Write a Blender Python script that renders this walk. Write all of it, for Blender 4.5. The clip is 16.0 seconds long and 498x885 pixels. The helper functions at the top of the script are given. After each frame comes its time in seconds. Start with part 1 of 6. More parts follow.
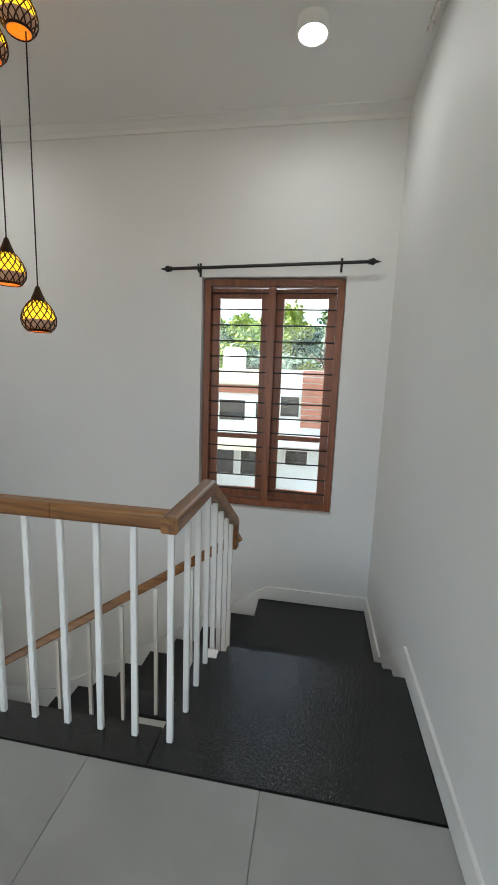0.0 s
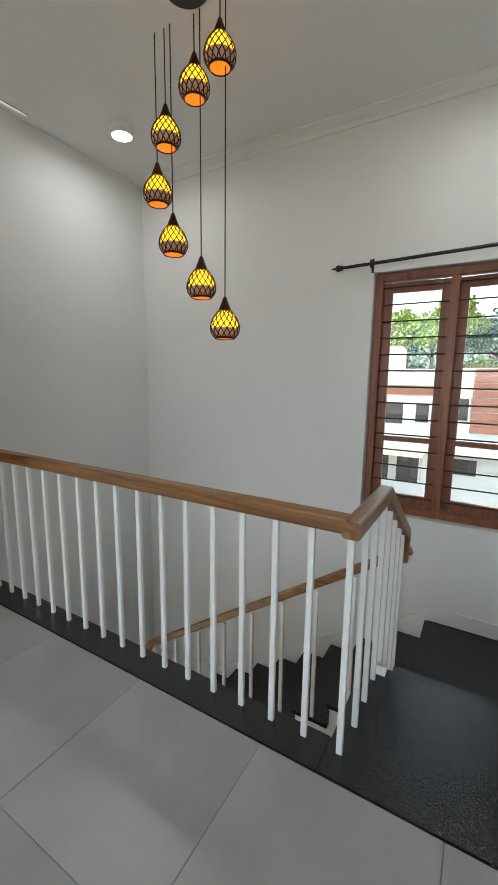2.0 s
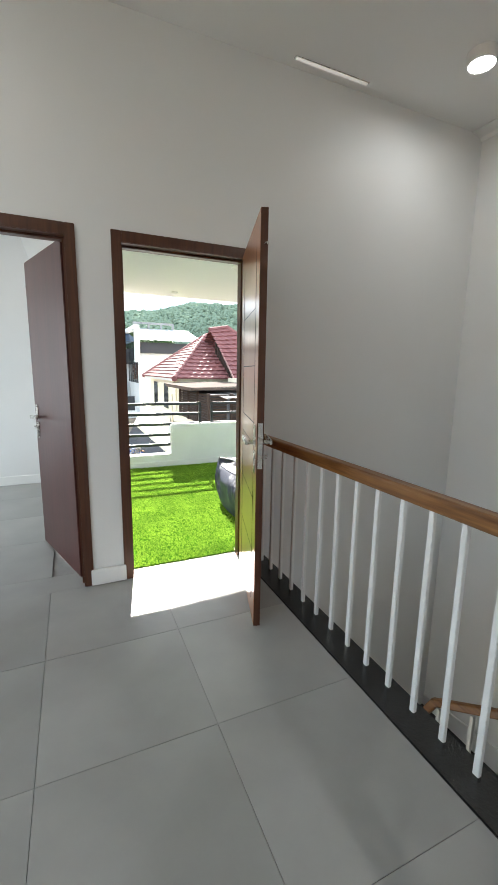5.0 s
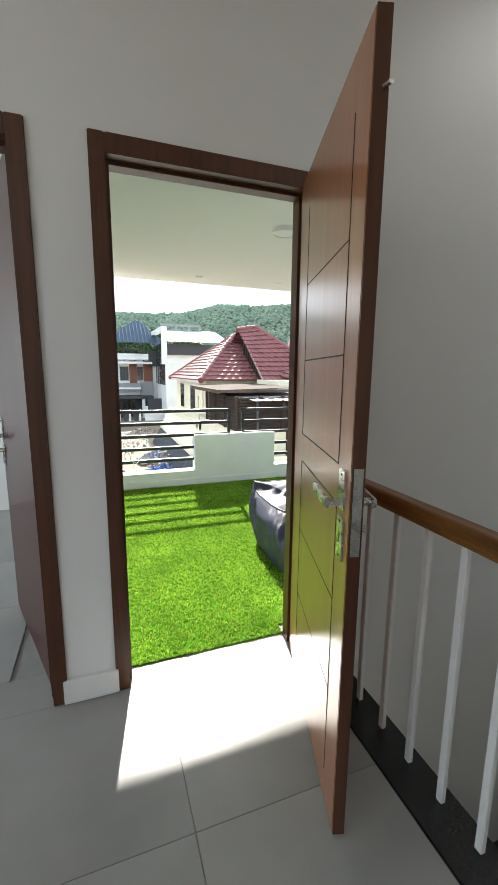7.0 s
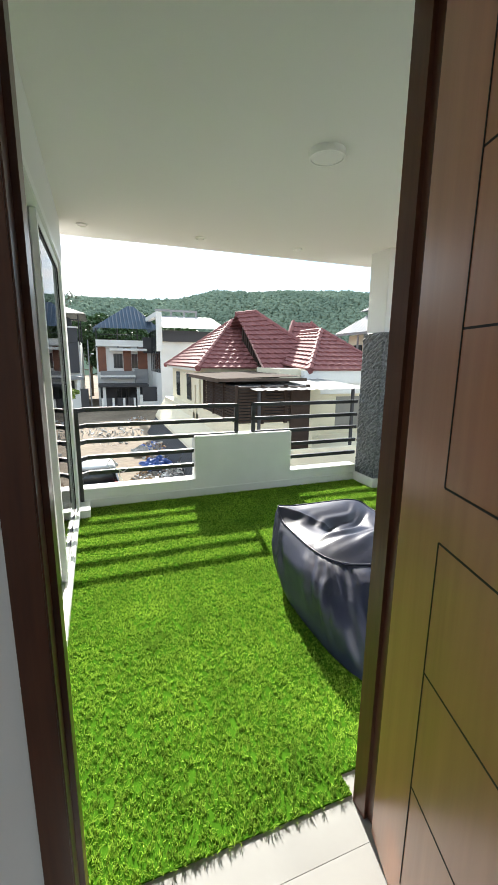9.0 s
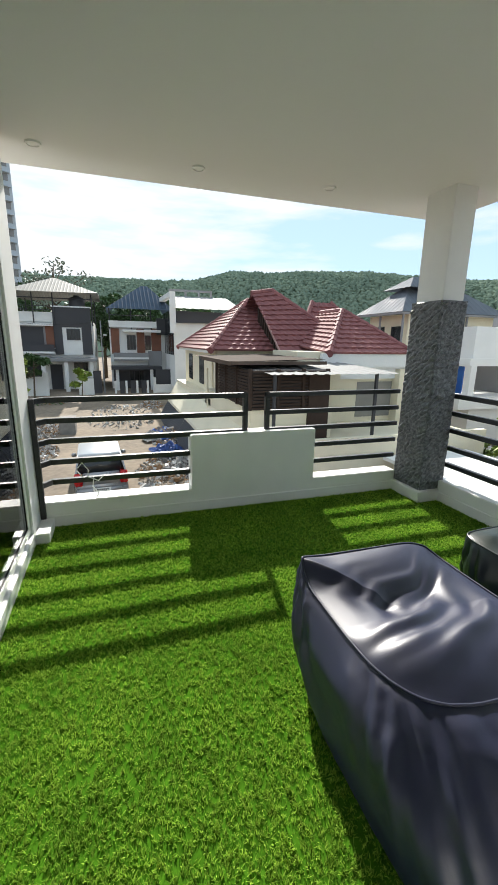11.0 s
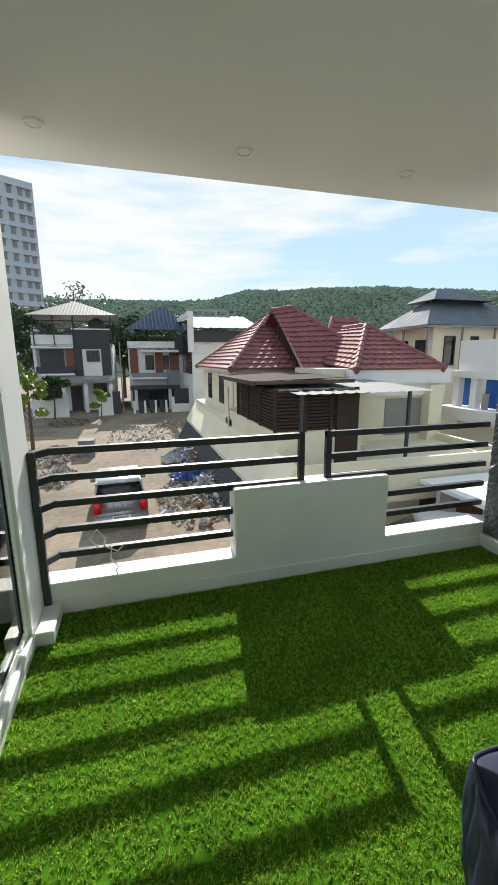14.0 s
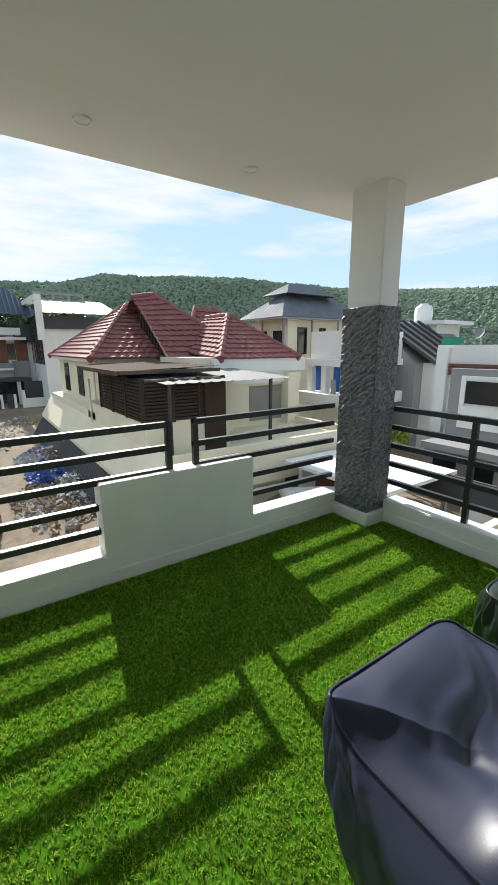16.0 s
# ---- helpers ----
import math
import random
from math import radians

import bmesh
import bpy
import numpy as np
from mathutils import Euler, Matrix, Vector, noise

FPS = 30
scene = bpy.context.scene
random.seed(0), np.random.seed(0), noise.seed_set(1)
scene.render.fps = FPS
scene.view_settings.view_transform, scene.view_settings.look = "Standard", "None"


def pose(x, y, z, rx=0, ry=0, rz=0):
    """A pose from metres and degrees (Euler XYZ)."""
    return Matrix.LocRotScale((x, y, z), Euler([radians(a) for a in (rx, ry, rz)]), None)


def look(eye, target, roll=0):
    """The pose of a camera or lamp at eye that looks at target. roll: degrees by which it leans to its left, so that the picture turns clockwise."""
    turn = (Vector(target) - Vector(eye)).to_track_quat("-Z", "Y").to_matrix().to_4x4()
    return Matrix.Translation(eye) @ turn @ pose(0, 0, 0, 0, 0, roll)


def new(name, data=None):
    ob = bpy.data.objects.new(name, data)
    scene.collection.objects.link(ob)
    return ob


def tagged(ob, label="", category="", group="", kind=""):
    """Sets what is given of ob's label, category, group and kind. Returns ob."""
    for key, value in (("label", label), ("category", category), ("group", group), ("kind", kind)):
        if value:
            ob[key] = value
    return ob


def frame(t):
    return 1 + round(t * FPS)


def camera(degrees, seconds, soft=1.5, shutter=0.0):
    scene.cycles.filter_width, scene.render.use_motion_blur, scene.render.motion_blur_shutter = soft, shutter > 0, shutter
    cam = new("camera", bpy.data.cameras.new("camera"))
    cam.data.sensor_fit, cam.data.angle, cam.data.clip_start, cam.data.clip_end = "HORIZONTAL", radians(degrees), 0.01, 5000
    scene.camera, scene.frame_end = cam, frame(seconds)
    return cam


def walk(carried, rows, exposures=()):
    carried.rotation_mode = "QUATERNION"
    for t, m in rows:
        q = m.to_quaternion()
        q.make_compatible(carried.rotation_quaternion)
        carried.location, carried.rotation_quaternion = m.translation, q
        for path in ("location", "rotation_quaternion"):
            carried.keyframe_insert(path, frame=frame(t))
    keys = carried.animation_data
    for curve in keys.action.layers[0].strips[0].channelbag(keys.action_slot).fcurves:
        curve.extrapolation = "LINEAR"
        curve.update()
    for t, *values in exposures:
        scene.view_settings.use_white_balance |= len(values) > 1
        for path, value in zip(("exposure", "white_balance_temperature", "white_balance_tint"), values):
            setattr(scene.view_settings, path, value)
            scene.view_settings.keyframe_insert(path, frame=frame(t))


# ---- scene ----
cam = camera(63.5, 16.0)
PATH = [
    (0, (-1.376, 0.828, 1.402), (-1.691, 2.777, 1.08), 2.1),
    (0.5, (-1.405, 0.829, 1.399), (-1.828, 2.757, 1.077), 1.8),
    (1, (-1.43, 0.83, 1.396), (-2.01, 2.717, 1.075), 1.5),
    (1.5, (-1.466, 0.827, 1.392), (-2.242, 2.642, 1.069), 1.1),
    (2, (-1.498, 0.822, 1.391), (-2.497, 2.523, 1.062), 0.7),
    (2.5, (-1.535, 0.806, 1.393), (-2.762, 2.348, 1.053), 0.5),
    (3, (-1.578, 0.817, 1.39), (-3.017, 2.162, 1.042), 0.3),
    (3.5, (-1.625, 0.836, 1.374), (-3.215, 1.995, 1.018), 0.6),
    (4, (-1.734, 0.855, 1.367), (-3.428, 1.855, 1.005), 0.9),
    (4.5, (-1.912, 0.859, 1.364), (-3.672, 1.74, 1.005), 1.0),
    (5, (-2.112, 0.91, 1.363), (-3.913, 1.704, 1.012), 0.9),
    (7.5, (-3.32, 1.191, 1.34), (-5.172, 1.863, 0.994), 0.5),
    (8, (-3.552, 1.198, 1.347), (-5.396, 1.884, 0.986), 0.7),
    (8.5, (-3.749, 1.244, 1.342), (-5.583, 1.94, 0.956), 0.7),
    (11, (-4.802, 1.655, 1.281), (-6.643, 2.27, 0.798), 1.0),
    (11.5, (-4.929, 1.677, 1.278), (-6.788, 2.244, 0.803), 1.0),
    (12, (-5.09, 1.665, 1.296), (-6.968, 2.176, 0.835), 0.9),
    (12.5, (-5.218, 1.664, 1.303), (-7.114, 2.124, 0.862), 0.6),
    (13, (-5.358, 1.685, 1.321), (-7.263, 2.129, 0.902), 0.1),
    (13.5, (-5.457, 1.692, 1.345), (-7.358, 2.156, 0.932), -0.2),
    (14, (-5.535, 1.636, 1.345), (-7.417, 2.175, 0.939), -0.4),
    (14.5, (-5.547, 1.601, 1.338), (-7.389, 2.258, 0.922), -0.3),
    (15, (-5.535, 1.608, 1.342), (-7.318, 2.406, 0.908), -0.3),
    (15.5, (-5.52, 1.629, 1.336), (-7.223, 2.577, 0.889), -0.1),
    (16, (-5.51, 1.658, 1.336), (-7.114, 2.761, 0.877), -0.2),
]
EXPOSURE = [(0.0, 3.42), (3.0, 3.43), (5.0, 3.34), (7.5, 2.80), (8.7, 2.52), (11.0, 1.78), (16.0, 1.66)]
walk(cam, [(t, look(eye, target, roll)) for t, eye, target, roll in PATH], EXPOSURE)

# ---- daylight: a low morning sun ahead of the balcony, thin bright cloud ----
SUN_WAY = Vector((-0.87, 0.15, 0.536)).normalized()
world = bpy.data.worlds.new("sky")
scene.world = world
world.use_nodes = True
wn, wl = world.node_tree.nodes, world.node_tree.links
wn.clear()
w_out = wn.new("ShaderNodeOutputWorld")
w_bg = wn.new("ShaderNodeBackground")
w_sky = wn.new("ShaderNodeTexSky")
w_sky.sky_type = "NISHITA"
w_sky.sun_disc = False
w_sky.sun_elevation = math.asin(SUN_WAY.z)
w_sky.sun_rotation = math.atan2(SUN_WAY.x, SUN_WAY.y)
w_sky.air_density, w_sky.dust_density, w_sky.ozone_density = 0.9, 0.0, 2.0
w_co = wn.new("ShaderNodeTexCoord")
w_map = wn.new("ShaderNodeMapping")
w_map.inputs["Scale"].default_value = (1.6, 1.1, 6.5)
w_map.inputs["Rotation"].default_value = (0.12, -0.05, 0.2)
w_map.inputs["Location"].default_value = (0.35, 0.2, 0.6)
w_noise = wn.new("ShaderNodeTexNoise")
w_noise.inputs["Scale"].default_value = 1.5
w_noise.inputs["Detail"].default_value = 9
w_noise.inputs["Roughness"].default_value = 0.55
w_ramp = wn.new("ShaderNodeValToRGB")
w_ramp.color_ramp.elements[0].position, w_ramp.color_ramp.elements[1].position = 0.46, 0.60
w_mix = wn.new("ShaderNodeMix")
w_mix.data_type = "RGBA"
w_mix.inputs["B"].default_value = (4.1, 4.25, 4.35, 1)
w_haze = wn.new("ShaderNodeMix")
w_haze.data_type = "RGBA"
w_haze.inputs["Factor"].default_value = 0.84
w_haze.inputs["B"].default_value = (2.45, 3.3, 4.05, 1)
wl.new(w_co.outputs["Generated"], w_map.inputs["Vector"])
wl.new(w_map.outputs["Vector"], w_noise.inputs["Vector"])
wl.new(w_noise.outputs["Fac"], w_ramp.inputs["Fac"])
wl.new(w_ramp.outputs["Color"], w_mix.inputs["Factor"])
wl.new(w_sky.outputs["Color"], w_haze.inputs["A"])
wl.new(w_haze.outputs["Result"], w_mix.inputs["A"])
wl.new(w_mix.outputs["Result"], w_bg.inputs["Color"])
wl.new(w_bg.outputs["Background"], w_out.inputs["Surface"])
w_bg.inputs["Strength"].default_value = 0.074

sun = new("sun", bpy.data.lights.new("sun", "SUN"))
sun.data.energy, sun.data.angle, sun.data.color = 2.8, radians(0.6), (1.0, 0.95, 0.87)
sun.matrix_world = look(SUN_WAY * 50, (0, 0, 0))


def lamp_area(name, at, toward, sx, sy, watts, colour=(1, 1, 1), shape="RECTANGLE"):
    l = bpy.data.lights.new(name, "AREA")
    l.shape, l.size, l.size_y, l.energy, l.color = shape, sx, sy, watts, colour
    ob = new(name, l)
    ob.matrix_world = look(at, toward)
    return ob


# The pair at y=-0.2 is unseen, added to brighten the hall.
LAMP_SPOTS = [(-1.51, 3.27), (-4.10, 3.27), (-1.51, -0.2), (-4.11, -0.2)]
CEIL = 3.25
for lx, ly in LAMP_SPOTS:
    lamp_area("downlight_glow", (lx, ly, CEIL - 0.075), (lx, ly + 0.001, 0), 0.16, 0.16, 0.42 if ly > 0 else 0.7, (0.97, 0.98, 0.97), "DISK")

# fill lamp added in an invented, unseen south opening to brighten the side room
lamp_area("side_room_fill", (-6.1, -1.66, 1.4), (-6.1, 3.0, 1.0), 1.7, 1.5, 3.0, (0.86, 0.94, 1.0))


# ---- materials ----
def mat(name, colour, rough=0.6, var=0.12, scale=6.0, bump=0.0, bump_scale=60.0, metal=0.0, spec=0.5,
        stretch=(1, 1, 1), colour2=None, detail=6.0, coat=0.0, per_object=0.0, rough_var=0.1, fine_w=0.35):
    m = bpy.data.materials.new(name)
    m.use_nodes = True
    n, l = m.node_tree.nodes, m.node_tree.links
    b = n["Principled BSDF"]
    b.inputs["Roughness"].default_value = rough
    b.inputs["Metallic"].default_value = metal
    b.inputs["Specular IOR Level"].default_value = spec
    b.inputs["Coat Weight"].default_value = coat
    co = n.new("ShaderNodeTexCoord")
    mp = n.new("ShaderNodeMapping")
    mp.inputs["Scale"].default_value = stretch
    l.new(co.outputs["Object"], mp.inputs["Vector"])
    big = n.new("ShaderNodeTexNoise")
    big.inputs["Scale"].default_value, big.inputs["Detail"].default_value = scale, detail
    l.new(mp.outputs["Vector"], big.inputs["Vector"])
    fine = n.new("ShaderNodeTexNoise")
    fine.inputs["Scale"].default_value, fine.inputs["Detail"].default_value = bump_scale, 4
    l.new(mp.outputs["Vector"], fine.inputs["Vector"])
    add = n.new("ShaderNodeMath")
    add.operation = "MULTIPLY_ADD"
    l.new(fine.outputs["Fac"], add.inputs[0])
    add.inputs[1].default_value = fine_w
    l.new(big.outputs["Fac"], add.inputs[2])
    fac = add.outputs[0]
    if per_object:
        info = n.new("ShaderNodeObjectInfo")
        po = n.new("ShaderNodeMath")
        po.operation = "MULTIPLY_ADD"
        l.new(info.outputs["Random"], po.inputs[0])
        po.inputs[1].default_value = per_object
        l.new(fac, po.inputs[2])
        fac = po.outputs[0]
    ramp = n.new("ShaderNodeValToRGB")
    e = ramp.color_ramp.elements
    e[0].position, e[1].position = 0.35 , 0.95 + per_object * 0.7
    c = Vector(colour)
    c2 = Vector(colour2) if colour2 else c * (1 + var)
    c1 = c if colour2 else c * (1 - var)
    e[0].color, e[1].color = (*c1, 1), (*[min(1, v) for v in c2], 1)
    l.new(fac, ramp.inputs["Fac"])
    l.new(ramp.outputs["Color"], b.inputs["Base Color"])
    if rough_var:
        rv = n.new("ShaderNodeMapRange")
        rv.inputs["From Min"].default_value, rv.inputs["From Max"].default_value = 0.35, 0.95
        rv.inputs["To Min"].default_value, rv.inputs["To Max"].default_value = max(0.02, rough - rough_var), min(1, rough + rough_var)
        l.new(add.outputs[0], rv.inputs["Value"])
        l.new(rv.outputs["Result"], b.inputs["Roughness"])
    if bump:
        bp = n.new("ShaderNodeBump")
        bp.inputs["Strength"].default_value = min(1.0, bump)
        bp.inputs["Distance"].default_value = 0.004
        l.new(fine.outputs["Fac"], bp.inputs["Height"])
        l.new(bp.outputs["Normal"], b.inputs["Normal"])
    return m


def wood(name, dark, light, along=0, rough=0.4, ring=14.0, coat=0.15):
    m = bpy.data.materials.new(name)
    m.use_nodes = True
    n, l = m.node_tree.nodes, m.node_tree.links
    b = n["Principled BSDF"]
    co, mp = n.new("ShaderNodeTexCoord"), n.new("ShaderNodeMapping")
    sc = [ring, ring, ring]
    sc[along] = ring * 0.06
    mp.inputs["Scale"].default_value = sc
    l.new(co.outputs["Object"], mp.inputs["Vector"])
    t1 = n.new("ShaderNodeTexNoise")
    t1.inputs["Scale"].default_value, t1.inputs["Detail"].default_value, t1.inputs["Distortion"].default_value = 1.3, 5, 1.6
    t2 = n.new("ShaderNodeTexNoise")
    t2.inputs["Scale"].default_value, t2.inputs["Detail"].default_value = 9, 3
    l.new(mp.outputs["Vector"], t1.inputs["Vector"])
    l.new(mp.outputs["Vector"], t2.inputs["Vector"])
    mx = n.new("ShaderNodeMath")
    mx.operation = "MULTIPLY_ADD"
    mx.inputs[1].default_value = 0.4
    l.new(t2.outputs["Fac"], mx.inputs[0])
    l.new(t1.outputs["Fac"], mx.inputs[2])
    r = n.new("ShaderNodeValToRGB")
    r.color_ramp.elements[0].position, r.color_ramp.elements[1].position = 0.45, 0.95
    r.color_ramp.elements[0].color, r.color_ramp.elements[1].color = (*dark, 1), (*light, 1)
    l.new(mx.outputs[0], r.inputs["Fac"])
    l.new(r.outputs["Color"], b.inputs["Base Color"])
    bp = n.new("ShaderNodeBump")
    bp.inputs["Strength"].default_value, bp.inputs["Distance"].default_value = 0.12, 0.002
    l.new(t2.outputs["Fac"], bp.inputs["Height"])
    l.new(bp.outputs["Normal"], b.inputs["Normal"])
    b.inputs["Roughness"].default_value = rough
    b.inputs["Coat Weight"].default_value = coat
    b.inputs["Coat Roughness"].default_value = 0.22
    return m


def glow(name, colour, strength):
    m = bpy.data.materials.new(name)
    m.use_nodes = True
    n, l = m.node_tree.nodes, m.node_tree.links
    b = n["Principled BSDF"]
    b.inputs["Base Color"].default_value = (*colour, 1)
    b.inputs["Emission Color"].default_value = (*colour, 1)
    b.inputs["Emission Strength"].default_value = strength
    return m


def glass(name, tint=(1, 1, 1), rough=0.0):
    m = bpy.data.materials.new(name)
    m.use_nodes = True
    n, l = m.node_tree.nodes, m.node_tree.links
    n.clear()
    o, mixs = n.new("ShaderNodeOutputMaterial"), n.new("ShaderNodeMixShader")
    t, g, f = n.new("ShaderNodeBsdfTransparent"), n.new("ShaderNodeBsdfGlossy"), n.new("ShaderNodeFresnel")
    t.inputs["Color"].default_value = (*tint, 1)
    g.inputs["Roughness"].default_value = rough
    f.inputs["IOR"].default_value = 1.5
    l.new(f.outputs["Fac"], mixs.inputs["Fac"])
    l.new(t.outputs["BSDF"], mixs.inputs[1])
    l.new(g.outputs["BSDF"], mixs.inputs[2])
    l.new(mixs.outputs["Shader"], o.inputs["Surface"])
    return m


WALL = mat("wall_paint", (0.77, 0.775, 0.765), 0.55, 0.025, 1.3, 0.06, 220)
CEILING = mat("ceiling_paint", (0.80, 0.80, 0.78), 0.7, 0.02, 1.1, 0.05, 180)
WHITE = mat("white_paint", (0.82, 0.82, 0.80), 0.45, 0.03, 5, 0.05, 150)
KERB = mat("weathershield_white_paint", (0.80, 0.80, 0.78), 0.6, 0.05, 4, 0.15, 120)
TILE = mat("grey_matt_porcelain", (0.335, 0.335, 0.32), 0.325, 0.26, 1.6, 0.0, 90, spec=0.55, per_object=0.12, rough_var=0.03, fine_w=0.03)
GROUT = mat("grey_grout", (0.30, 0.30, 0.29), 0.9, 0.1, 20)
GRANITE = mat("black_leathered_granite", (0.009, 0.0095, 0.010), 0.20, 0.3, 60, 0.55, 110, spec=0.5, rough_var=0.05, fine_w=0.3)
METALWHITE = mat("white_enamelled_steel", (0.85, 0.85, 0.83), 0.35, 0.03, 12)
TEAK = wood("oiled_teak", (0.12, 0.042, 0.010), (0.36, 0.165, 0.048), 0)
TEAKY = wood("oiled_teak_across", (0.12, 0.042, 0.010), (0.36, 0.165, 0.048), 1)
DOORWOOD = wood("brown_polished_door_wood", (0.27, 0.095, 0.036), (0.37, 0.145, 0.060), 2, 0.38, 6, 0.7)
DOORDARK = wood("dark_maroon_door_wood", (0.055, 0.010, 0.008), (0.085, 0.018, 0.013), 2, 0.36, 6, 0.08)
FRAMEWOOD = wood("dark_stained_frame_wood", (0.055, 0.017, 0.008), (0.105, 0.036, 0.015), 2, 0.35, 12, 0.2)
WINWOOD = wood("reddish_stained_window_wood", (0.16, 0.045, 0.016), (0.30, 0.10, 0.04), 2, 0.4, 12, 0.15)
GROOVE = mat("dark_groove", (0.01, 0.006, 0.004), 0.8)
DARKSTEEL = mat("charcoal_painted_steel", (0.022, 0.024, 0.027), 0.42, 0.25, 9, 0.1, 90)
BLACKIRON = mat("black_iron", (0.012, 0.012, 0.012), 0.45, 0.2, 20)
CHROME = mat("brushed_nickel", (0.62, 0.60, 0.56), 0.25, 0.06, 40, metal=1.0)
GLASS = glass("clear_window_glass", (0.96, 0.98, 0.97))
LAMPWHITE = glow("downlight_diffuser_glow", (0.97, 0.99, 1.0), 1.5)
# faint glow added to make the west ceiling slot look bright
STRIP = glow("faint_glow_slot_strip", (1.0, 0.97, 0.92), 0.03)
BULB = glow("amber_bulb_glow", (1.0, 0.50, 0.02), 0.22)
SHADE = glow("amber_shade_glass", (0.55, 0.33, 0.22), 0.012)
AMBER = glow("lit_amber_glass", (1.0, 0.22, 0.005), 0.10)
BRONZE = mat("dark_bronze_lattice", (0.05, 0.022, 0.010), 0.4, 0.2, 40, metal=0.6)
CORD = mat("black_cord", (0.01, 0.01, 0.01), 0.7)


# ---- building helpers ----
def box(bm, x0, x1, y0, y1, z0, z1, bevel=0.0, m=None):
    r = bmesh.ops.create_cube(bm, size=1)
    vs = r["verts"]
    bmesh.ops.scale(bm, vec=(abs(x1 - x0), abs(y1 - y0), abs(z1 - z0)), verts=vs)
    bmesh.ops.translate(bm, vec=((x0 + x1) / 2, (y0 + y1) / 2, (z0 + z1) / 2), verts=vs)
    if bevel:
        es = list({e for v in vs for e in v.link_edges})
        rr = bmesh.ops.bevel(bm, geom=es, offset=bevel, segments=2, affect="EDGES")
        vs = list({v for f in rr["faces"] for v in f.verts} | {v for v in vs if v.is_valid})
    if m is not None:
        bmesh.ops.transform(bm, matrix=m, verts=vs)
    return vs


def rod(bm, a, b, r, r2=None, seg=12):
    a, b = Vector(a), Vector(b)
    d = b - a
    res = bmesh.ops.create_cone(bm, cap_ends=True, segments=seg, radius1=r, radius2=r if r2 is None else r2, depth=d.length)
    q = d.to_track_quat("Z", "Y").to_matrix().to_4x4()
    bmesh.ops.transform(bm, matrix=Matrix.Translation((a + b) / 2) @ q, verts=res["verts"])
    return res["verts"]


def bar(bm, a, b, w, h, bevel=0.0, up=(0, 0, 1)):
    """A square bar from a to b, w wide and h high."""
    a, b = Vector(a), Vector(b)
    d = (b - a).normalized()
    side = d.cross(Vector(up)).normalized()
    top = side.cross(d)
    m = Matrix.Translation((a + b) / 2) @ Matrix((d, side, top)).transposed().to_4x4()
    return box(bm, -(b - a).length / 2, (b - a).length / 2, -w / 2, w / 2, -h / 2, h / 2, bevel, m)


def lathe(bm, profile, seg=24, at=(0, 0, 0)):
    rings = []
    for r, z in profile:
        rings.append([bm.verts.new((at[0] + r * math.cos(2 * math.pi * i / seg), at[1] + r * math.sin(2 * math.pi * i / seg), at[2] + z)) for i in range(seg)])
    for a, b in zip(rings, rings[1:]):
        for i in range(seg):
            bm.faces.new((a[i], a[(i + 1) % seg], b[(i + 1) % seg], b[i]))
    return rings


def poly(bm, pts):
    return bm.faces.new([bm.verts.new(p) for p in pts])


def prism(bm, pts, d):
    """A flat outline pushed along d into a solid."""
    d = Vector(d)
    a = [bm.verts.new(p) for p in pts]
    b = [bm.verts.new(Vector(p) + d) for p in pts]
    bm.faces.new(a)
    bm.faces.new(list(reversed(b)))
    n = len(a)
    for i in range(n):
        bm.faces.new((a[i], b[i], b[(i + 1) % n], a[(i + 1) % n]))
    bmesh.ops.recalc_face_normals(bm, faces=bm.faces)


def thing(name, at, label, category, group="", kind=""):
    ob = new(name)
    ob.empty_display_size = 0.1
    ob.matrix_basis = Matrix.Translation(at)
    return tagged(ob, label, category, group, kind)


def part(name, bm, material, parent=None, label="", smooth=False):
    me = bpy.data.meshes.new(name)
    if smooth:
        for f in bm.faces:
            f.smooth = True
    bm.to_mesh(me)
    bm.free()
    me.materials.append(material)
    ob = new(name, me)
    if parent is not None:
        ob.parent = parent
        if parent.type == "EMPTY":
            ob.matrix_parent_inverse = parent.matrix_basis.inverted()
    if label:
        ob["label"] = label
    return ob


def solid(name, bm, material, label, category, kind="", group="", smooth=False):
    return tagged(part(name, bm, material, None, "", smooth), label, category, group, kind)


def B(*boxes, bevel=0.0):
    """A bmesh of boxes."""
    bm = bmesh.new()
    for b in boxes:
        box(bm, *b, bevel=bevel)
    return bm


def piece(name, mesh, parent, m):
    """A small object that shares its mesh, as a part of parent (a mesh at the origin, or an Empty)."""
    ob = new(name, mesh)
    ob.parent = parent
    if parent.type == "EMPTY":
        ob.matrix_parent_inverse = parent.matrix_basis.inverted()
    ob.matrix_basis = m
    return ob


def mesh_of(name, bm, material):
    me = bpy.data.meshes.new(name)
    bm.to_mesh(me)
    bm.free()
    me.materials.append(material)
    return me


# ---- the setting: upper hall, stairwell, side room, balcony ----
WX, WXO = -4.68, -4.86      # west wall, room face and balcony face
EX = -0.86                   # east wall
NY = 4.05                    # north wall with the window
SY = -1.7                    # south end of the hall
GF = -3.3                    # ground floor
D1 = (1.163, 2.05)          # balcony door, outer edges of its frame
D2 = (0.09, 0.975)            # side-room door
DT = 2.14
WIN = (-2.32, -1.205, 0.31, 2.165)
GL = (-7.44, -5.02, 0.06, 2.06)  # glazed screen between balcony and side room
BY = 1.115                   # balcony face of that wall
BC = 2.40                    # balcony ceiling

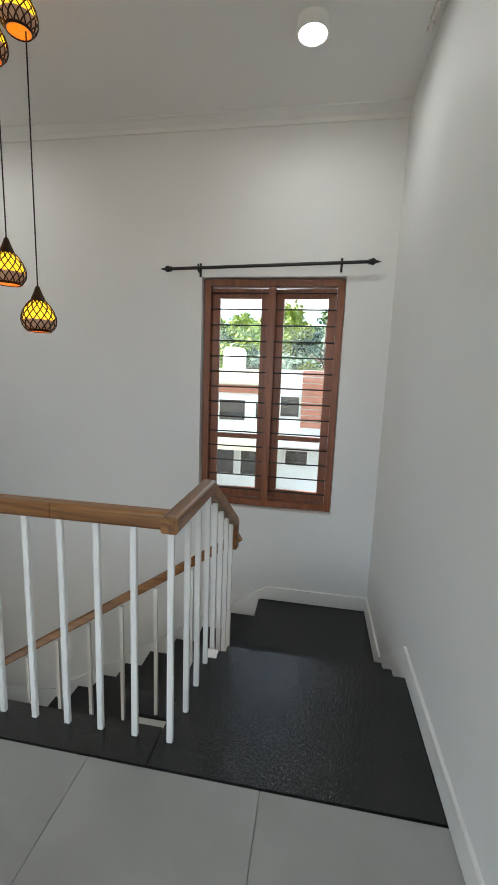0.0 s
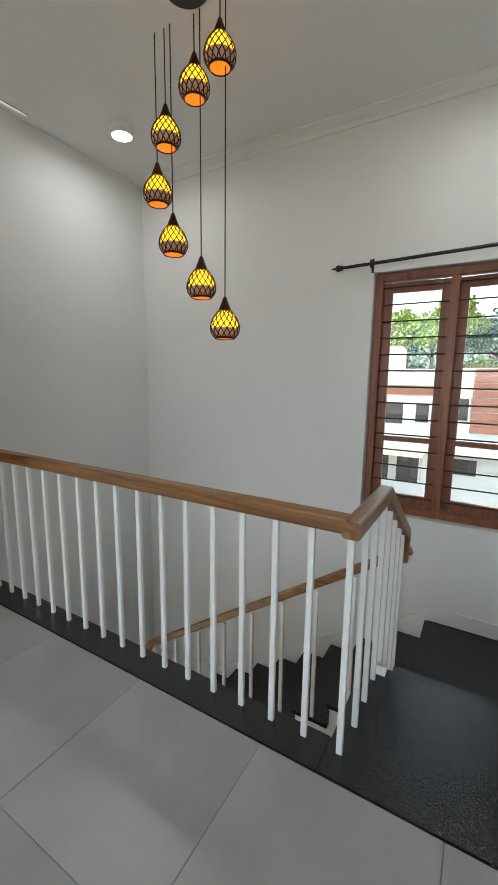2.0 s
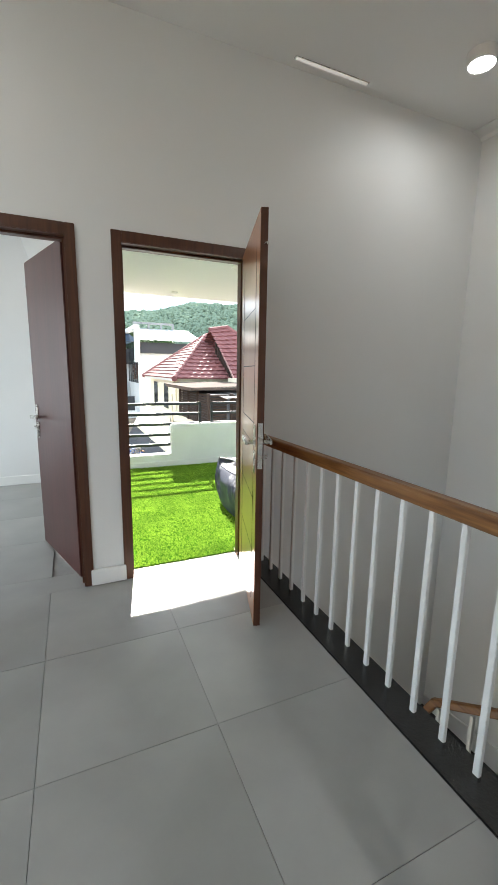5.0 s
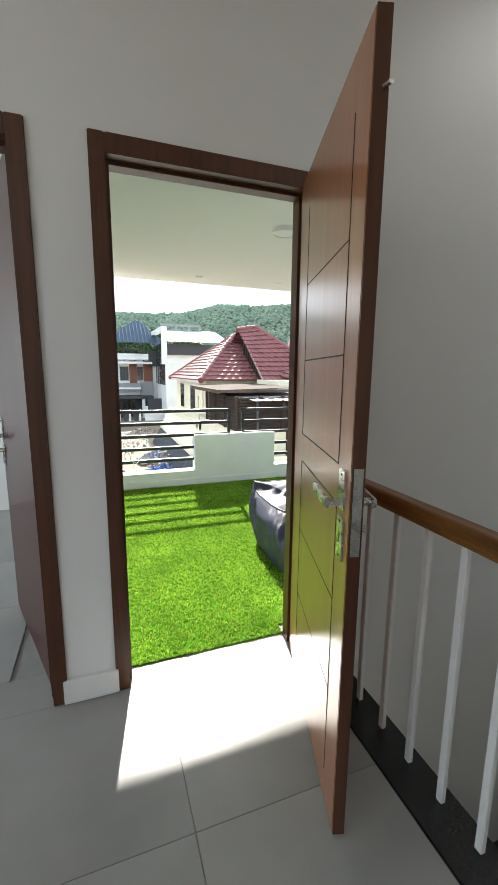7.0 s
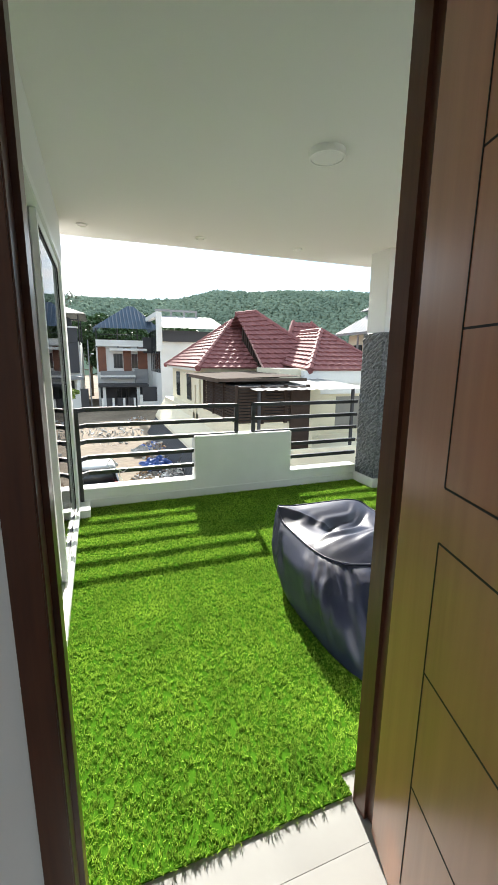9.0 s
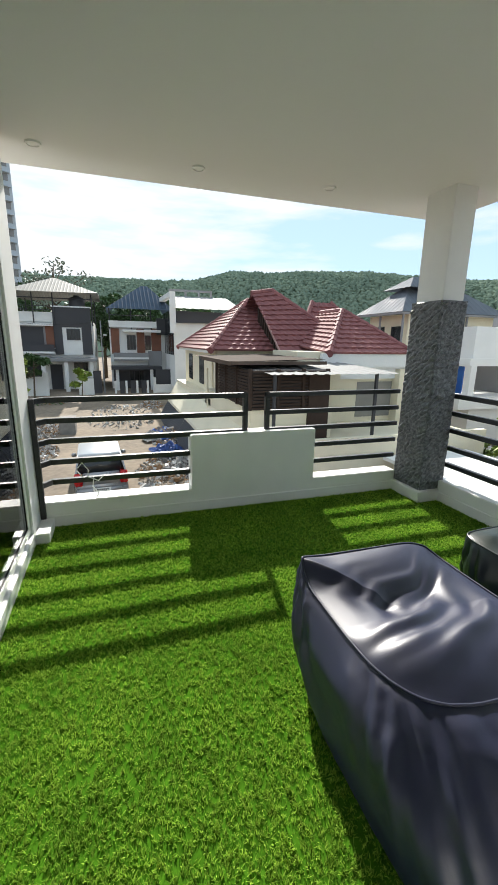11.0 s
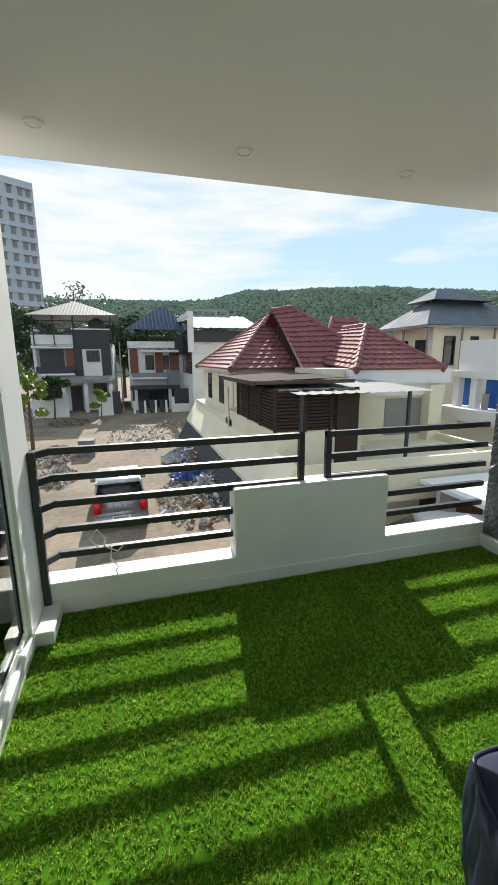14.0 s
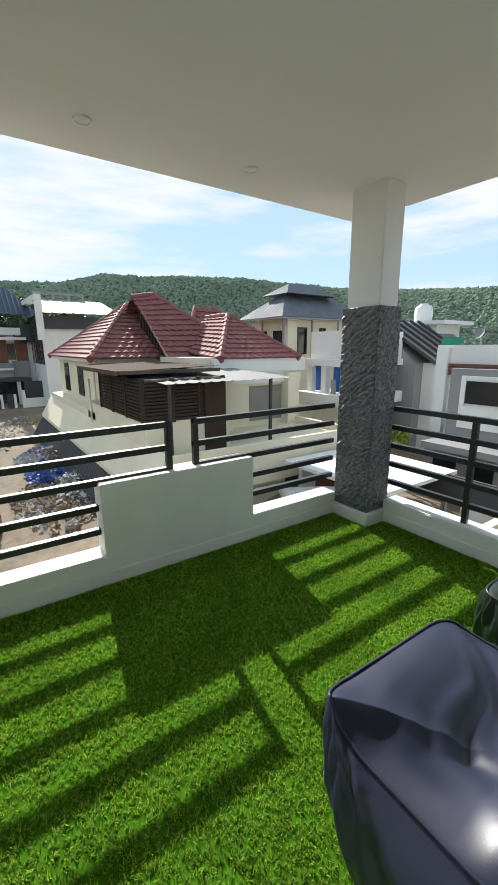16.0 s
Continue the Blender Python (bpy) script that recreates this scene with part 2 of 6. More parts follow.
west = B((WXO, WX, D1[1], NY, GF, CEIL), (WXO, WX, D1[0], D1[1], DT, CEIL), (WXO, WX, D2[1], D1[0], -0.2, CEIL),
         (WXO, WX, D2[0], D2[1], DT, CEIL), (WXO, WX, SY, D2[0], -0.2, CEIL))
solid("wall_west", west, WALL, "off-white painted wall with two wooden doorways", "wall", "structure")
x0, x1, z0, z1 = WIN
north = B((WXO, x0, NY, NY + 0.2, GF, CEIL), (x1, EX + 0.2, NY, NY + 0.2, GF, CEIL), (x0, x1, NY, NY + 0.2, GF, z0), (x0, x1, NY, NY + 0.2, z1, CEIL))
solid("wall_north", north, WALL, "off-white painted stairwell wall around the window", "wall", "structure")
solid("wall_east", B((EX, EX + 0.2, SY, NY, GF, CEIL)), WALL, "off-white painted wall beside the stair", "wall", "structure")
# Unseen south wall, its wide opening added so sky light brightens the hall.
solid("wall_south", B((WXO, -3.7, SY - 0.2, SY, GF, CEIL), (-1.0, EX + 0.2, SY - 0.2, SY, GF, CEIL), (-3.7, -1.0, SY - 0.2, SY, GF, 0.02), (-3.7, -1.0, SY - 0.2, SY, 2.6, CEIL)), WALL, "unseen off-white hall wall, wide opening added for sky light", "wall", "structure")
solid("ceiling", B((WXO, EX + 0.2, SY - 0.2, NY + 0.2, CEIL, CEIL + 0.2)), CEILING, "white painted hall ceiling", "ceiling", "structure")
# a soft plaster cove where the ceiling meets the window wall
cove = bmesh.new()
prism(cove, [(WX, NY, CEIL), (WX, NY, CEIL - 0.05), (WX, NY - 0.012, CEIL - 0.05), (WX, NY - 0.03, CEIL - 0.028), (WX, NY - 0.09, CEIL - 0.012), (WX, NY - 0.12, CEIL - 0.01), (WX, NY - 0.12, CEIL)], (EX - WX, 0, 0))
solid("trim_cove", cove, CEILING, "white plaster cove along the ceiling", "trim", "structure")
# hall floor slab, stair void left open
solid("floor", B((WX, EX, SY, 2.0, -0.20, -0.012), (WX, -1.74, 2.0, 2.15, -0.20, -0.03), (-1.74, EX, 2.0, 2.62, -0.2, -0.03)), GROUT,
      "grey porcelain tiled hall floor", "floor", "structure")
solid("floor_ground", B((-8.0, EX + 0.2, SY - 0.2, NY + 0.2, GF - 0.2, GF)), TILE, "grey tiled ground floor", "floor", "structure")
solid("wall_under_hall", B((-3.74, EX, 0.9, 1.0, GF, -0.2)), WALL, "plain wall under the hall", "wall", "structure")

# side room
solid("floor_room", B((-7.40, WX, SY, 0.965, -0.2, -0.012)), GROUT, "grey tiled floor of the side room", "floor", "structure")
gx0, gx1, gz0, gz1 = GL
screen_wall = B((gx1, WXO, 0.965, BY, -0.2, 2.9), (-7.72, gx0, 0.965, BY, -0.2, 2.9), (gx0, gx1, 0.965, BY, -0.2, gz0), (gx0, gx1, 0.965, BY, gz1, 2.9))
solid("wall_room_north", screen_wall, WALL, "white wall around the glazed screen", "wall", "structure")
solid("wall_room_west", B((-7.60, -7.40, SY - 0.2, 0.965, -0.2, 2.9)), WALL, "white side-room wall", "wall", "structure")
# unseen wall; its opening is invented to let light into the room
solid("wall_room_south", B((-7.60, -7.0, SY - 0.2, SY, -0.2, 2.9), (-5.2, WXO, SY - 0.2, SY, -0.2, 2.9), (-7.0, -5.2, SY - 0.2, SY, -0.2, 0.6), (-7.0, -5.2, SY - 0.2, SY, 2.2, 2.9)), WALL, "unseen white side-room wall, opening added for light", "wall", "structure")
solid("ceiling_room", B((-7.72, WXO, SY - 0.2, 0.965, 2.9, 3.1)), CEILING, "white side-room ceiling", "ceiling", "structure")

# balcony
solid("floor_balcony", B((-7.84, WXO, BY, 4.36, -0.25, -0.01)), GROUT, "balcony slab under the turf", "floor", "structure")
solid("ceiling_balcony", B((-8.17, WXO, 0.6, 4.63, BC, 2.62)), CEILING, "white painted balcony ceiling slab with a deep overhang", "ceiling", "structure")
kerb = bmesh.new()
prism(kerb, [(-7.84, BY, -0.25), (-7.84, 4.02, -0.25), (-7.84, 4.02, 0.18), (-7.84, 3.195, 0.18), (-7.84, 3.195, 0.605), (-7.84, 2.168, 0.605), (-7.84, 2.168, 0.18), (-7.84, BY, 0.18)], (0.15, 0, 0))
bmesh.ops.bevel(kerb, geom=kerb.edges[:], offset=0.006, segments=2, affect="EDGES")
box(kerb, -7.69, -7.676, BY + 0.002, 3.985, -0.02, 0.085, 0.003)
solid("parapet_front", kerb, KERB, "low white parapet with a raised solid middle panel", "parapet", "structure")
kerb = bmesh.new()
box(kerb, -7.36, WXO, 4.20, 4.36, -0.25, 0.18, 0.006)
box(kerb, -7.335, WXO, 4.186, 4.20, -0.02, 0.085, 0.003)
solid("parapet_side", kerb, KERB, "low white painted side parapet", "parapet", "structure")
solid("wall_house_front", B((-7.84, -7.64, BY, 4.36, -3.7, -0.25), (-7.64, WXO, 4.16, 4.36, -3.7, -0.25)), KERB, "white outer wall under the balcony", "wall", "structure")

solid("baseboard", B((-7.675, -7.43, BY + 0.001, 1.20, 0.0, 0.075), bevel=0.003), WHITE, "white plinth block at the end of the screen wall", "skirting", "structure")

# ---- hall floor tiles and granite ----
PITCH = 0.6375
bm = bmesh.new()
box(bm, -PITCH / 2 + 0.0009, PITCH / 2 - 0.0009, -PITCH / 2 + 0.0009, PITCH / 2 - 0.0009, -0.011, 0.0, 0.0005)
tile_mesh = mesh_of("floor_tile", bm, TILE)
floor_thing = bpy.data.objects["floor"]
room_floor = bpy.data.objects["floor_room"]
for i in range(-1, 7):
    for j in range(-4, 2):
        cx, cy = -1.484 - PITCH * (i - 0.5), 1.362 + PITCH * (j + 0.5)
        lo, hi = max(cx - PITCH / 2, WX), min(cx + PITCH / 2, EX)
        if hi - lo < 0.03 or cy - PITCH / 2 > 1.99:
            continue
        if hi - lo > PITCH - 0.001:
            piece("floor_tile", tile_mesh, floor_thing, Matrix.Translation((cx, cy, random.uniform(-0.0004, 0.0004))) @ pose(0, 0, 0, random.uniform(-0.06, 0.06), random.uniform(-0.06, 0.06)))
        else:
            bm = B((lo + 0.0018, hi - 0.0018, cy - PITCH / 2 + 0.0018, cy + PITCH / 2 - 0.0018, -0.011, 0.0))
            part("floor_tile", bm, TILE, floor_thing)
for i in range(0, 5):
    for j in range(-4, 1):
        cx, cy = WXO - 0.02 - PITCH * (i + 0.5), 0.724 + PITCH * (j - 0.5)
        if cx - PITCH / 2 < -7.55:
            continue
        piece("floor_tile", tile_mesh, room_floor, Matrix.Translation((cx, cy, 0)))
part("threshold_tile", B((WXO, WX + 0.0076, D1[0] - 0.003, D1[1] + 0.003, -0.2, -0.0008)), TILE, floor_thing)
part("threshold_tile", B((WXO - 0.02, WX + 0.0076, D2[0], D2[1], -0.2, -0.0008)), TILE, floor_thing)
part("granite_slab", B((WX, -1.90, 2.002, 2.17, -0.03, 0.003), bevel=0.003), GRANITE, floor_thing, "black granite edging under the balusters")
part("granite_slab", B((-1.898, EX, 2.002, 2.665, -0.03, 0.003), bevel=0.004), GRANITE, floor_thing, "black flamed granite landing slab")


# ---- stairs ----
def stairs():
    st = thing("staircase", (-1.3, 3.6, -0.5), "white plastered stair with black granite treads", "staircase", kind="structure")
    R = 0.165

    def step(x0, x1, y0, y1, z):
        part("tread", B((x0, x1, y0, y1, z - 0.025, z), bevel=0.003), GRANITE, st, "black granite tread")
    # upper flight going north
    for k in (1, 2):
        ya = 2.65 + 0.27 * (k - 1)
        step(-1.80, EX, ya - 0.0, ya + 0.285, -R * k)
        part("riser", B((-1.79, EX, ya - 0.012, ya - 0.002, -R * k, -R * (k - 1) - 0.03)), GRANITE, st)
    part("riser", B((-1.79, EX, 3.178, 3.188, -R * 3, -R * 2 - 0.025)), GRANITE, st)
    step(-1.76, EX, 3.19, NY, -3 * R)
    bm = bmesh.new()
    prism(bm, [(-1.79, 2.63, -0.03), (-1.79, 2.63, -0.25), (-1.79, 3.2, -0.62), (-1.79, 3.2, -0.52), (-1.79, 2.92, -0.36), (-1.79, 2.92, -0.19), (-1.79, 2.65, -0.19)], (EX + 1.79, 0, 0))
    part("flight_slab", bm, WHITE, st)
    part("landing_slab", B((-1.75, EX, 3.19, NY, -0.66, -0.52)), WHITE, st)
    # lower flight going west
    for k in range(1, 9):
        xa, z = -1.74 - 0.25 * (k - 1), -3 * R - R * k
        step(xa - 0.265, xa, 3.19, NY, z)
        part("riser", B((xa, xa + 0.01, 3.20, NY, z, z + R - 0.025)), GRANITE, st)
    part("riser", B((-3.74, -3.73, 3.2, NY, -12 * R, -11 * R - 0.025)), GRANITE, st)
    step(WX, -3.74, 3.19, NY, -12 * R)
    bm = bmesh.new()
    pts = [(-1.74, 3.2, -0.52)]
    for k in range(1, 9):
        xa, z = -1.74 - 0.25 * (k - 1), -3 * R - R * k
        pts += [(xa, 3.2, z - 0.026), (xa - 0.25, 3.2, z - 0.026)]
    pts += [(-3.74, 3.2, -12 * R - 0.026), (WX, 3.2, -12 * R - 0.026), (WX, 3.2, -12 * R - 0.16), (-3.70, 3.2, -12 * R - 0.16), (-1.74, 3.2, -0.72)]
    prism(bm, pts, (0, NY - 3.2, 0))
    part("flight_slab", bm, WHITE, st)
    # last flight going south, down to the ground floor
    for k in range(1, 8):
        ya, z = 3.19 - 0.25 * (k - 1), -12 * R - R * k
        step(WX, -3.74, ya - 0.265, ya, z)
        part("riser", B((WX, -3.74, ya, ya + 0.01, z, z + R - 0.025)), WHITE, st)
    return st


stairs()

# ---- skirtings ----
def skirting(pts_list, label="white painted skirting board"):
    bm = bmesh.new()
    for b in pts_list:
        box(bm, *b, bevel=0.003)
    solid("baseboard", bm, WHITE, label, "skirting", "structure")


S, SH = 0.014, 0.105
skirting([(WX, WX + 0.021, D2[1] - 0.014, D1[0] + 0.011, 0.002, SH), (WX, WX + S, SY, D2[0], 0.002, SH)])
skirting([(EX - S, EX, SY, 2.66, 0.004, SH + 0.01)])
skirting([(-7.4, WXO, 0.965 - S, 0.965, 0.0, SH), (-7.4, -7.4 + S, SY, 0.95, 0.0, SH)])
bm = bmesh.new()
prism(bm, [(EX, 2.66, 0.004), (EX, 2.66, 0.115), (EX, 2.74, 0.115), (EX, 3.30, -0.365), (EX, NY, -0.365), (EX, NY, -0.49), (EX, 3.19, -0.49), (EX, 3.19, -0.33), (EX, 2.92, -0.33), (EX, 2.92, -0.165), (EX, 2.65, -0.165)], (-S, 0, 0))
solid("baseboard", bm, WHITE, "white stepped stair skirting", "skirting", "structure")
bm = bmesh.new()
prism(bm, [(EX - S, NY, -0.49), (EX - S, NY, -0.375), (-1.70, NY, -0.375), (-3.76, NY, -1.735), (WX, NY, -1.865), (WX, NY, -1.98), (-3.74, NY, -1.98)]
      + [p for k in range(8, 0, -1) for p in [(-1.74 - 0.25 * k, NY, -0.495 - 0.165 * k), (-1.74 - 0.25 * (k - 1), NY, -0.495 - 0.165 * k)]] + [(-1.74, NY, -0.49)], (0, -S, 0))
solid("baseboard", bm, WHITE, "white raking stair skirting under the window", "skirting", "structure")


# ---- stair balustrade ----
def rail_run(bm, pts, w=0.062, h=0.062):
    """One handrail with mitred turns: a rounded section carried along points."""
    pts = [Vector(p) for p in pts]
    sec = []
    r = 0.012
    for cx, cz, a0 in ((w / 2 - r, h / 2 - r, 0), (-w / 2 + r, h / 2 - r, 90), (-w / 2 + r, -h / 2 + r, 180), (w / 2 - r, -h / 2 + r, 270)):
        for a in (0, 30, 60, 90):
            t = radians(a0 + a)
            sec.append((cx + r * math.cos(t), cz + r * math.sin(t)))
    rings = []
    for i, p in enumerate(pts):
        d0 = (pts[i] - pts[i - 1]).normalized() if i else (pts[1] - pts[0]).normalized()
        d1 = (pts[i + 1] - pts[i]).normalized() if i < len(pts) - 1 else d0
        s0, s1 = d0.cross(Vector((0, 0, 1))).normalized(), d1.cross(Vector((0, 0, 1))).normalized()
        u0, u1 = s0.cross(d0), s1.cross(d1)
        nrm = (d0 + d1).normalized()
        ring = []
        for a, b in sec:
            q = p + s0 * a + u0 * b
            q = q - d0 * ((q - p).dot(nrm) / d0.dot(nrm))
            ring.append(bm.verts.new(q))
        rings.append(ring)
    n = len(sec)
    for a, b in zip(rings, rings[1:]):
        for i in range(n):
            bm.faces.new((a[i], a[(i + 1) % n], b[(i + 1) % n], b[i]))
    bm.faces.new(rings[0])
    bm.faces.new(list(reversed(rings[-1])))
    bmesh.ops.recalc_face_normals(bm, faces=bm.faces)


def balustrade():
    top = thing("balustrade", (-3.2, 2.115, 0.0), "white square steel balusters under a teak handrail", "railing")
    bm = bmesh.new()
    rail_run(bm, [(WX, 2.115, 0.898), (-2.30, 2.115, 0.898)])
    part("handrail", bm, TEAK, top, "teak handrail")
    bm = bmesh.new()
    rail_run(bm, [(-2.297, 2.115, 0.898), (-1.835, 2.115, 0.898)])
    part("handrail", bm, TEAK, top, "teak handrail")
    bm = bmesh.new()
    rail_run(bm, [(-1.835, 2.055, 0.900), (-1.835, 2.56, 0.900), (-1.835, 3.18, 0.511)])
    part("handrail", bm, TEAKY, top, "teak handrail turning down with the stair")
    part("newel_block", B((-1.866, -1.804, 3.15, 3.215, 0.335, 0.52), bevel=0.006), TEAKY, top)
    w = 0.0115
    bm = bmesh.new()
    box(bm, -w, w, -w * 0.8, w * 0.8, 0.003, 0.870, 0.002)
    bal = mesh_of("baluster", bm, METALWHITE)
    for k in range(20):
        piece("baluster", bal, top, Matrix.Translation((-1.850 - 0.1437 * k, 2.115 + random.uniform(-0.001, 0.001), 0)) @ pose(0, 0, 0, 0, random.uniform(-0.25, 0.25), 0))
    for y in (2.262, 2.41, 2.56):
        piece("baluster", bal, top, Matrix.Translation((-1.835, y, 0)))
    for y, zf in ((2.70, -0.165), (2.84, -0.165), (2.98, -0.33), (3.11, -0.33)):
        zt = 0.868 - (y - 2.56) * 0.627
        part("baluster", B((-1.835 - w, -1.835 + w, y - w, y + w, zf, zt)), METALWHITE, top)
    part("foot_bracket", B((-1.85, -1.79, 2.60, 2.66, -0.03, 0.008)), METALWHITE, top)

    low = thing("balustrade", (-2.8, 3.2, -1.0), "teak handrail on white balusters down the lower flight", "railing")
    bm = bmesh.new()
    rail_run(bm, [(-1.80, 3.215, 0.40), (-3.90, 3.215, -1.00), (-3.96, 3.215, -1.12)], 0.05, 0.055)
    part("handrail", bm, TEAK, low, "teak handrail")
    for k in range(0, 9):
        x = -1.86 - 0.25 * k
        zs = -0.495 - 0.165 * (k + 1)
        zt = 0.37 + (x + 1.80) * 0.667 - 0.02
        part("baluster", B((x - w, x + w, 3.215 - w, 3.215 + w, zs, zt)), METALWHITE, low)


balustrade()


# ---- doors ----
def door_frame(name, y0, y1, zt, label):
    f = thing(name, (WX, (y0 + y1) / 2, 0), label, "door frame", kind="structure")
    fw = 0.055
    part("jamb", B((WX - 0.10, WX + 0.012, y0, y0 + fw, 0.0, zt), bevel=0.003), FRAMEWOOD, f)
    part("jamb", B((WX - 0.10, WX + 0.012, y1 - fw, y1, 0.0, zt), bevel=0.003), FRAMEWOOD, f)
    part("head", B((WX - 0.10, WX + 0.012, y0 + fw, y1 - fw, zt - 0.065, zt), bevel=0.003), FRAMEWOOD, f)
    part("stop", B((WX - 0.10, WX - 0.045, y0 + fw, y0 + fw + 0.012, 0.0, zt - 0.077)), FRAMEWOOD, f)
    part("stop", B((WX - 0.10, WX - 0.045, y1 - fw - 0.012, y1 - fw, 0.0, zt - 0.077)), FRAMEWOOD, f)
    part("stop", B((WX - 0.10, WX - 0.045, y0 + fw, y1 - fw, zt - 0.077, zt - 0.065)), FRAMEWOOD, f)
    return f


def door_leaf(name, hinge, angle, width, label, grooves=True, keys=True):
    """A leaf lying along local +x from the hinge; its local -y face carries the grooves."""
    m = Matrix.Translation((hinge[0], hinge[1], 0)) @ pose(0, 0, 0, 0, 0, angle)
    d = thing(name, (hinge[0], hinge[1], 0.01), label, "door", kind="structure")
    th, H = 0.036, 2.088
    bm = bmesh.new()
    box(bm, 0, width, -th / 2, th / 2, 0.012, H, 0.003, m)
    part("panel", bm, DOORWOOD if grooves else DOORDARK, d)

    def groove(a, b):
        bm = bmesh.new()
        bar(bm, (a[0], -th / 2 + 0.001, a[1]), (b[0], -th / 2 + 0.001, b[1]), 0.0030, 0.0045, up=(0, 1, 0) if a[0] == b[0] else (0, 0, 1))
        bmesh.ops.transform(bm, matrix=m, verts=bm.verts)
        part("groove", bm, GROOVE, d, "dark routed groove")
    if grooves:
        a, b = 0.211 * width, 0.863 * width
        for lo, hi in ((1.097, 1.95), (0.11, 0.985)):
            groove((a, lo), (a, hi))
            groove((b, lo), (b, hi))
        for z in (1.670, 1.388, 1.097, 0.985, 0.692, 0.398):
            groove((a, z), (b, z))
    # lever handle with a long plate on both faces
    for s in (-1, 1):
        for z0, z1 in ((0.845, 0.965), (0.985, 1.095)):
            bm = bmesh.new()
            box(bm, width - 0.088, width - 0.032, s * th / 2, s * (th / 2 + 0.006), z0, z1, 0.003, m)
            hd = part("handle_plate", bm, CHROME, d, "nickel handle plate")
            for zz in ((z0 + 0.012, z1 - 0.012) if z0 < 0.9 else (z1 - 0.014,)):
                bm = bmesh.new()
                rod(bm, m @ Vector((width - 0.06, s * (th / 2 + 0.005), zz)), m @ Vector((width - 0.06, s * (th / 2 + 0.0075), zz)), 0.004, seg=10)
                part("screw", bm, BLACKIRON, hd)
            if z0 < 0.9:
                bm = bmesh.new()
                rod(bm, m @ Vector((width - 0.06, s * (th / 2 + 0.005), 0.915)), m @ Vector((width - 0.06, s * (th / 2 + 0.0068), 0.915)), 0.005, seg=10)
                box(bm, width - 0.0625, width - 0.0575, s * (th / 2 + 0.005), s * (th / 2 + 0.0068), 0.895, 0.915, 0, m)
                part("keyhole", bm, BLACKIRON, hd, "black keyhole")
        bm = bmesh.new()
        rod(bm, (width - 0.06, s * th / 2, 1.005), (width - 0.06, s * (th / 2 + 0.05), 1.005), 0.011)
        bar(bm, (width - 0.045, s * (th / 2 + 0.045), 1.005), (width - 0.205, s * (th / 2 + 0.045), 1.010), 0.014, 0.026, 0.003)
        bmesh.ops.transform(bm, matrix=m, verts=bm.verts)
        part("lever", bm, CHROME, hd)
    bm = bmesh.new()
    box(bm, width + 0.0002, width + 0.003, -th / 2 + 0.001, th / 2 - 0.001, 0.014, H - 0.002, 0, m)
    part("edge_lipping", bm, FRAMEWOOD, d, "dark stained edge lipping")
    bm = bmesh.new()
    box(bm, width - 0.001, width + 0.005, -0.012, 0.012, 0.88, 1.11, 0, m)
    part("lock_plate", bm, CHROME, d)
    bm = bmesh.new()
    rod(bm, m @ Vector((width - 0.02, 0, 1.935)), m @ Vector((width + 0.03, 0.012, 1.93)), 0.006)
    part("bolt", bm, CHROME, d)
    if keys:
        bm = bmesh.new()
        for dx, dz in ((0, 0), (0.006, -0.004)):
            box(bm, width - 0.065 + dx, width - 0.055 + dx, th / 2 + 0.008, th / 2 + 0.011, 0.86 + dz, 0.93 + dz, 0, m @ pose(0, 0, 0, 0, 0, 0))
        rod(bm, m @ Vector((width - 0.06, th / 2, 0.935)), m @ Vector((width - 0.06, th / 2 + 0.03, 0.935)), 0.004)
        lathe(bm, [(0.012, -0.002), (0.014, 0), (0.012, 0.002)], 12, m @ Vector((width - 0.06, th / 2 + 0.015, 0.920)))
        part("keys", bm, CHROME, d, "keys hanging in the lock")
    for z in (0.22, 1.05, 1.88):
        bm = bmesh.new()
        rod(bm, (hinge[0], hinge[1] + 0.012, z - 0.05), (hinge[0], hinge[1] + 0.012, z + 0.05), 0.007)
        part("hinge", bm, CHROME, d)
    return d


door_frame("door_1_frame", D1[0], D1[1], DT, "dark stained wooden frame of the balcony door")
door_frame("door_2_frame", D2[0], D2[1], DT, "dark stained wooden frame of the side-room door")
door_leaf("door_1", (WX + 0.0, 1.995), -17.0, 0.832, "polished brown wooden door with routed lines, standing open")
door_leaf("door_2", (WX - 0.11, 0.915), 180 + 18.5, 0.77, "dark brown wooden door with keys in its lock, half open", False)


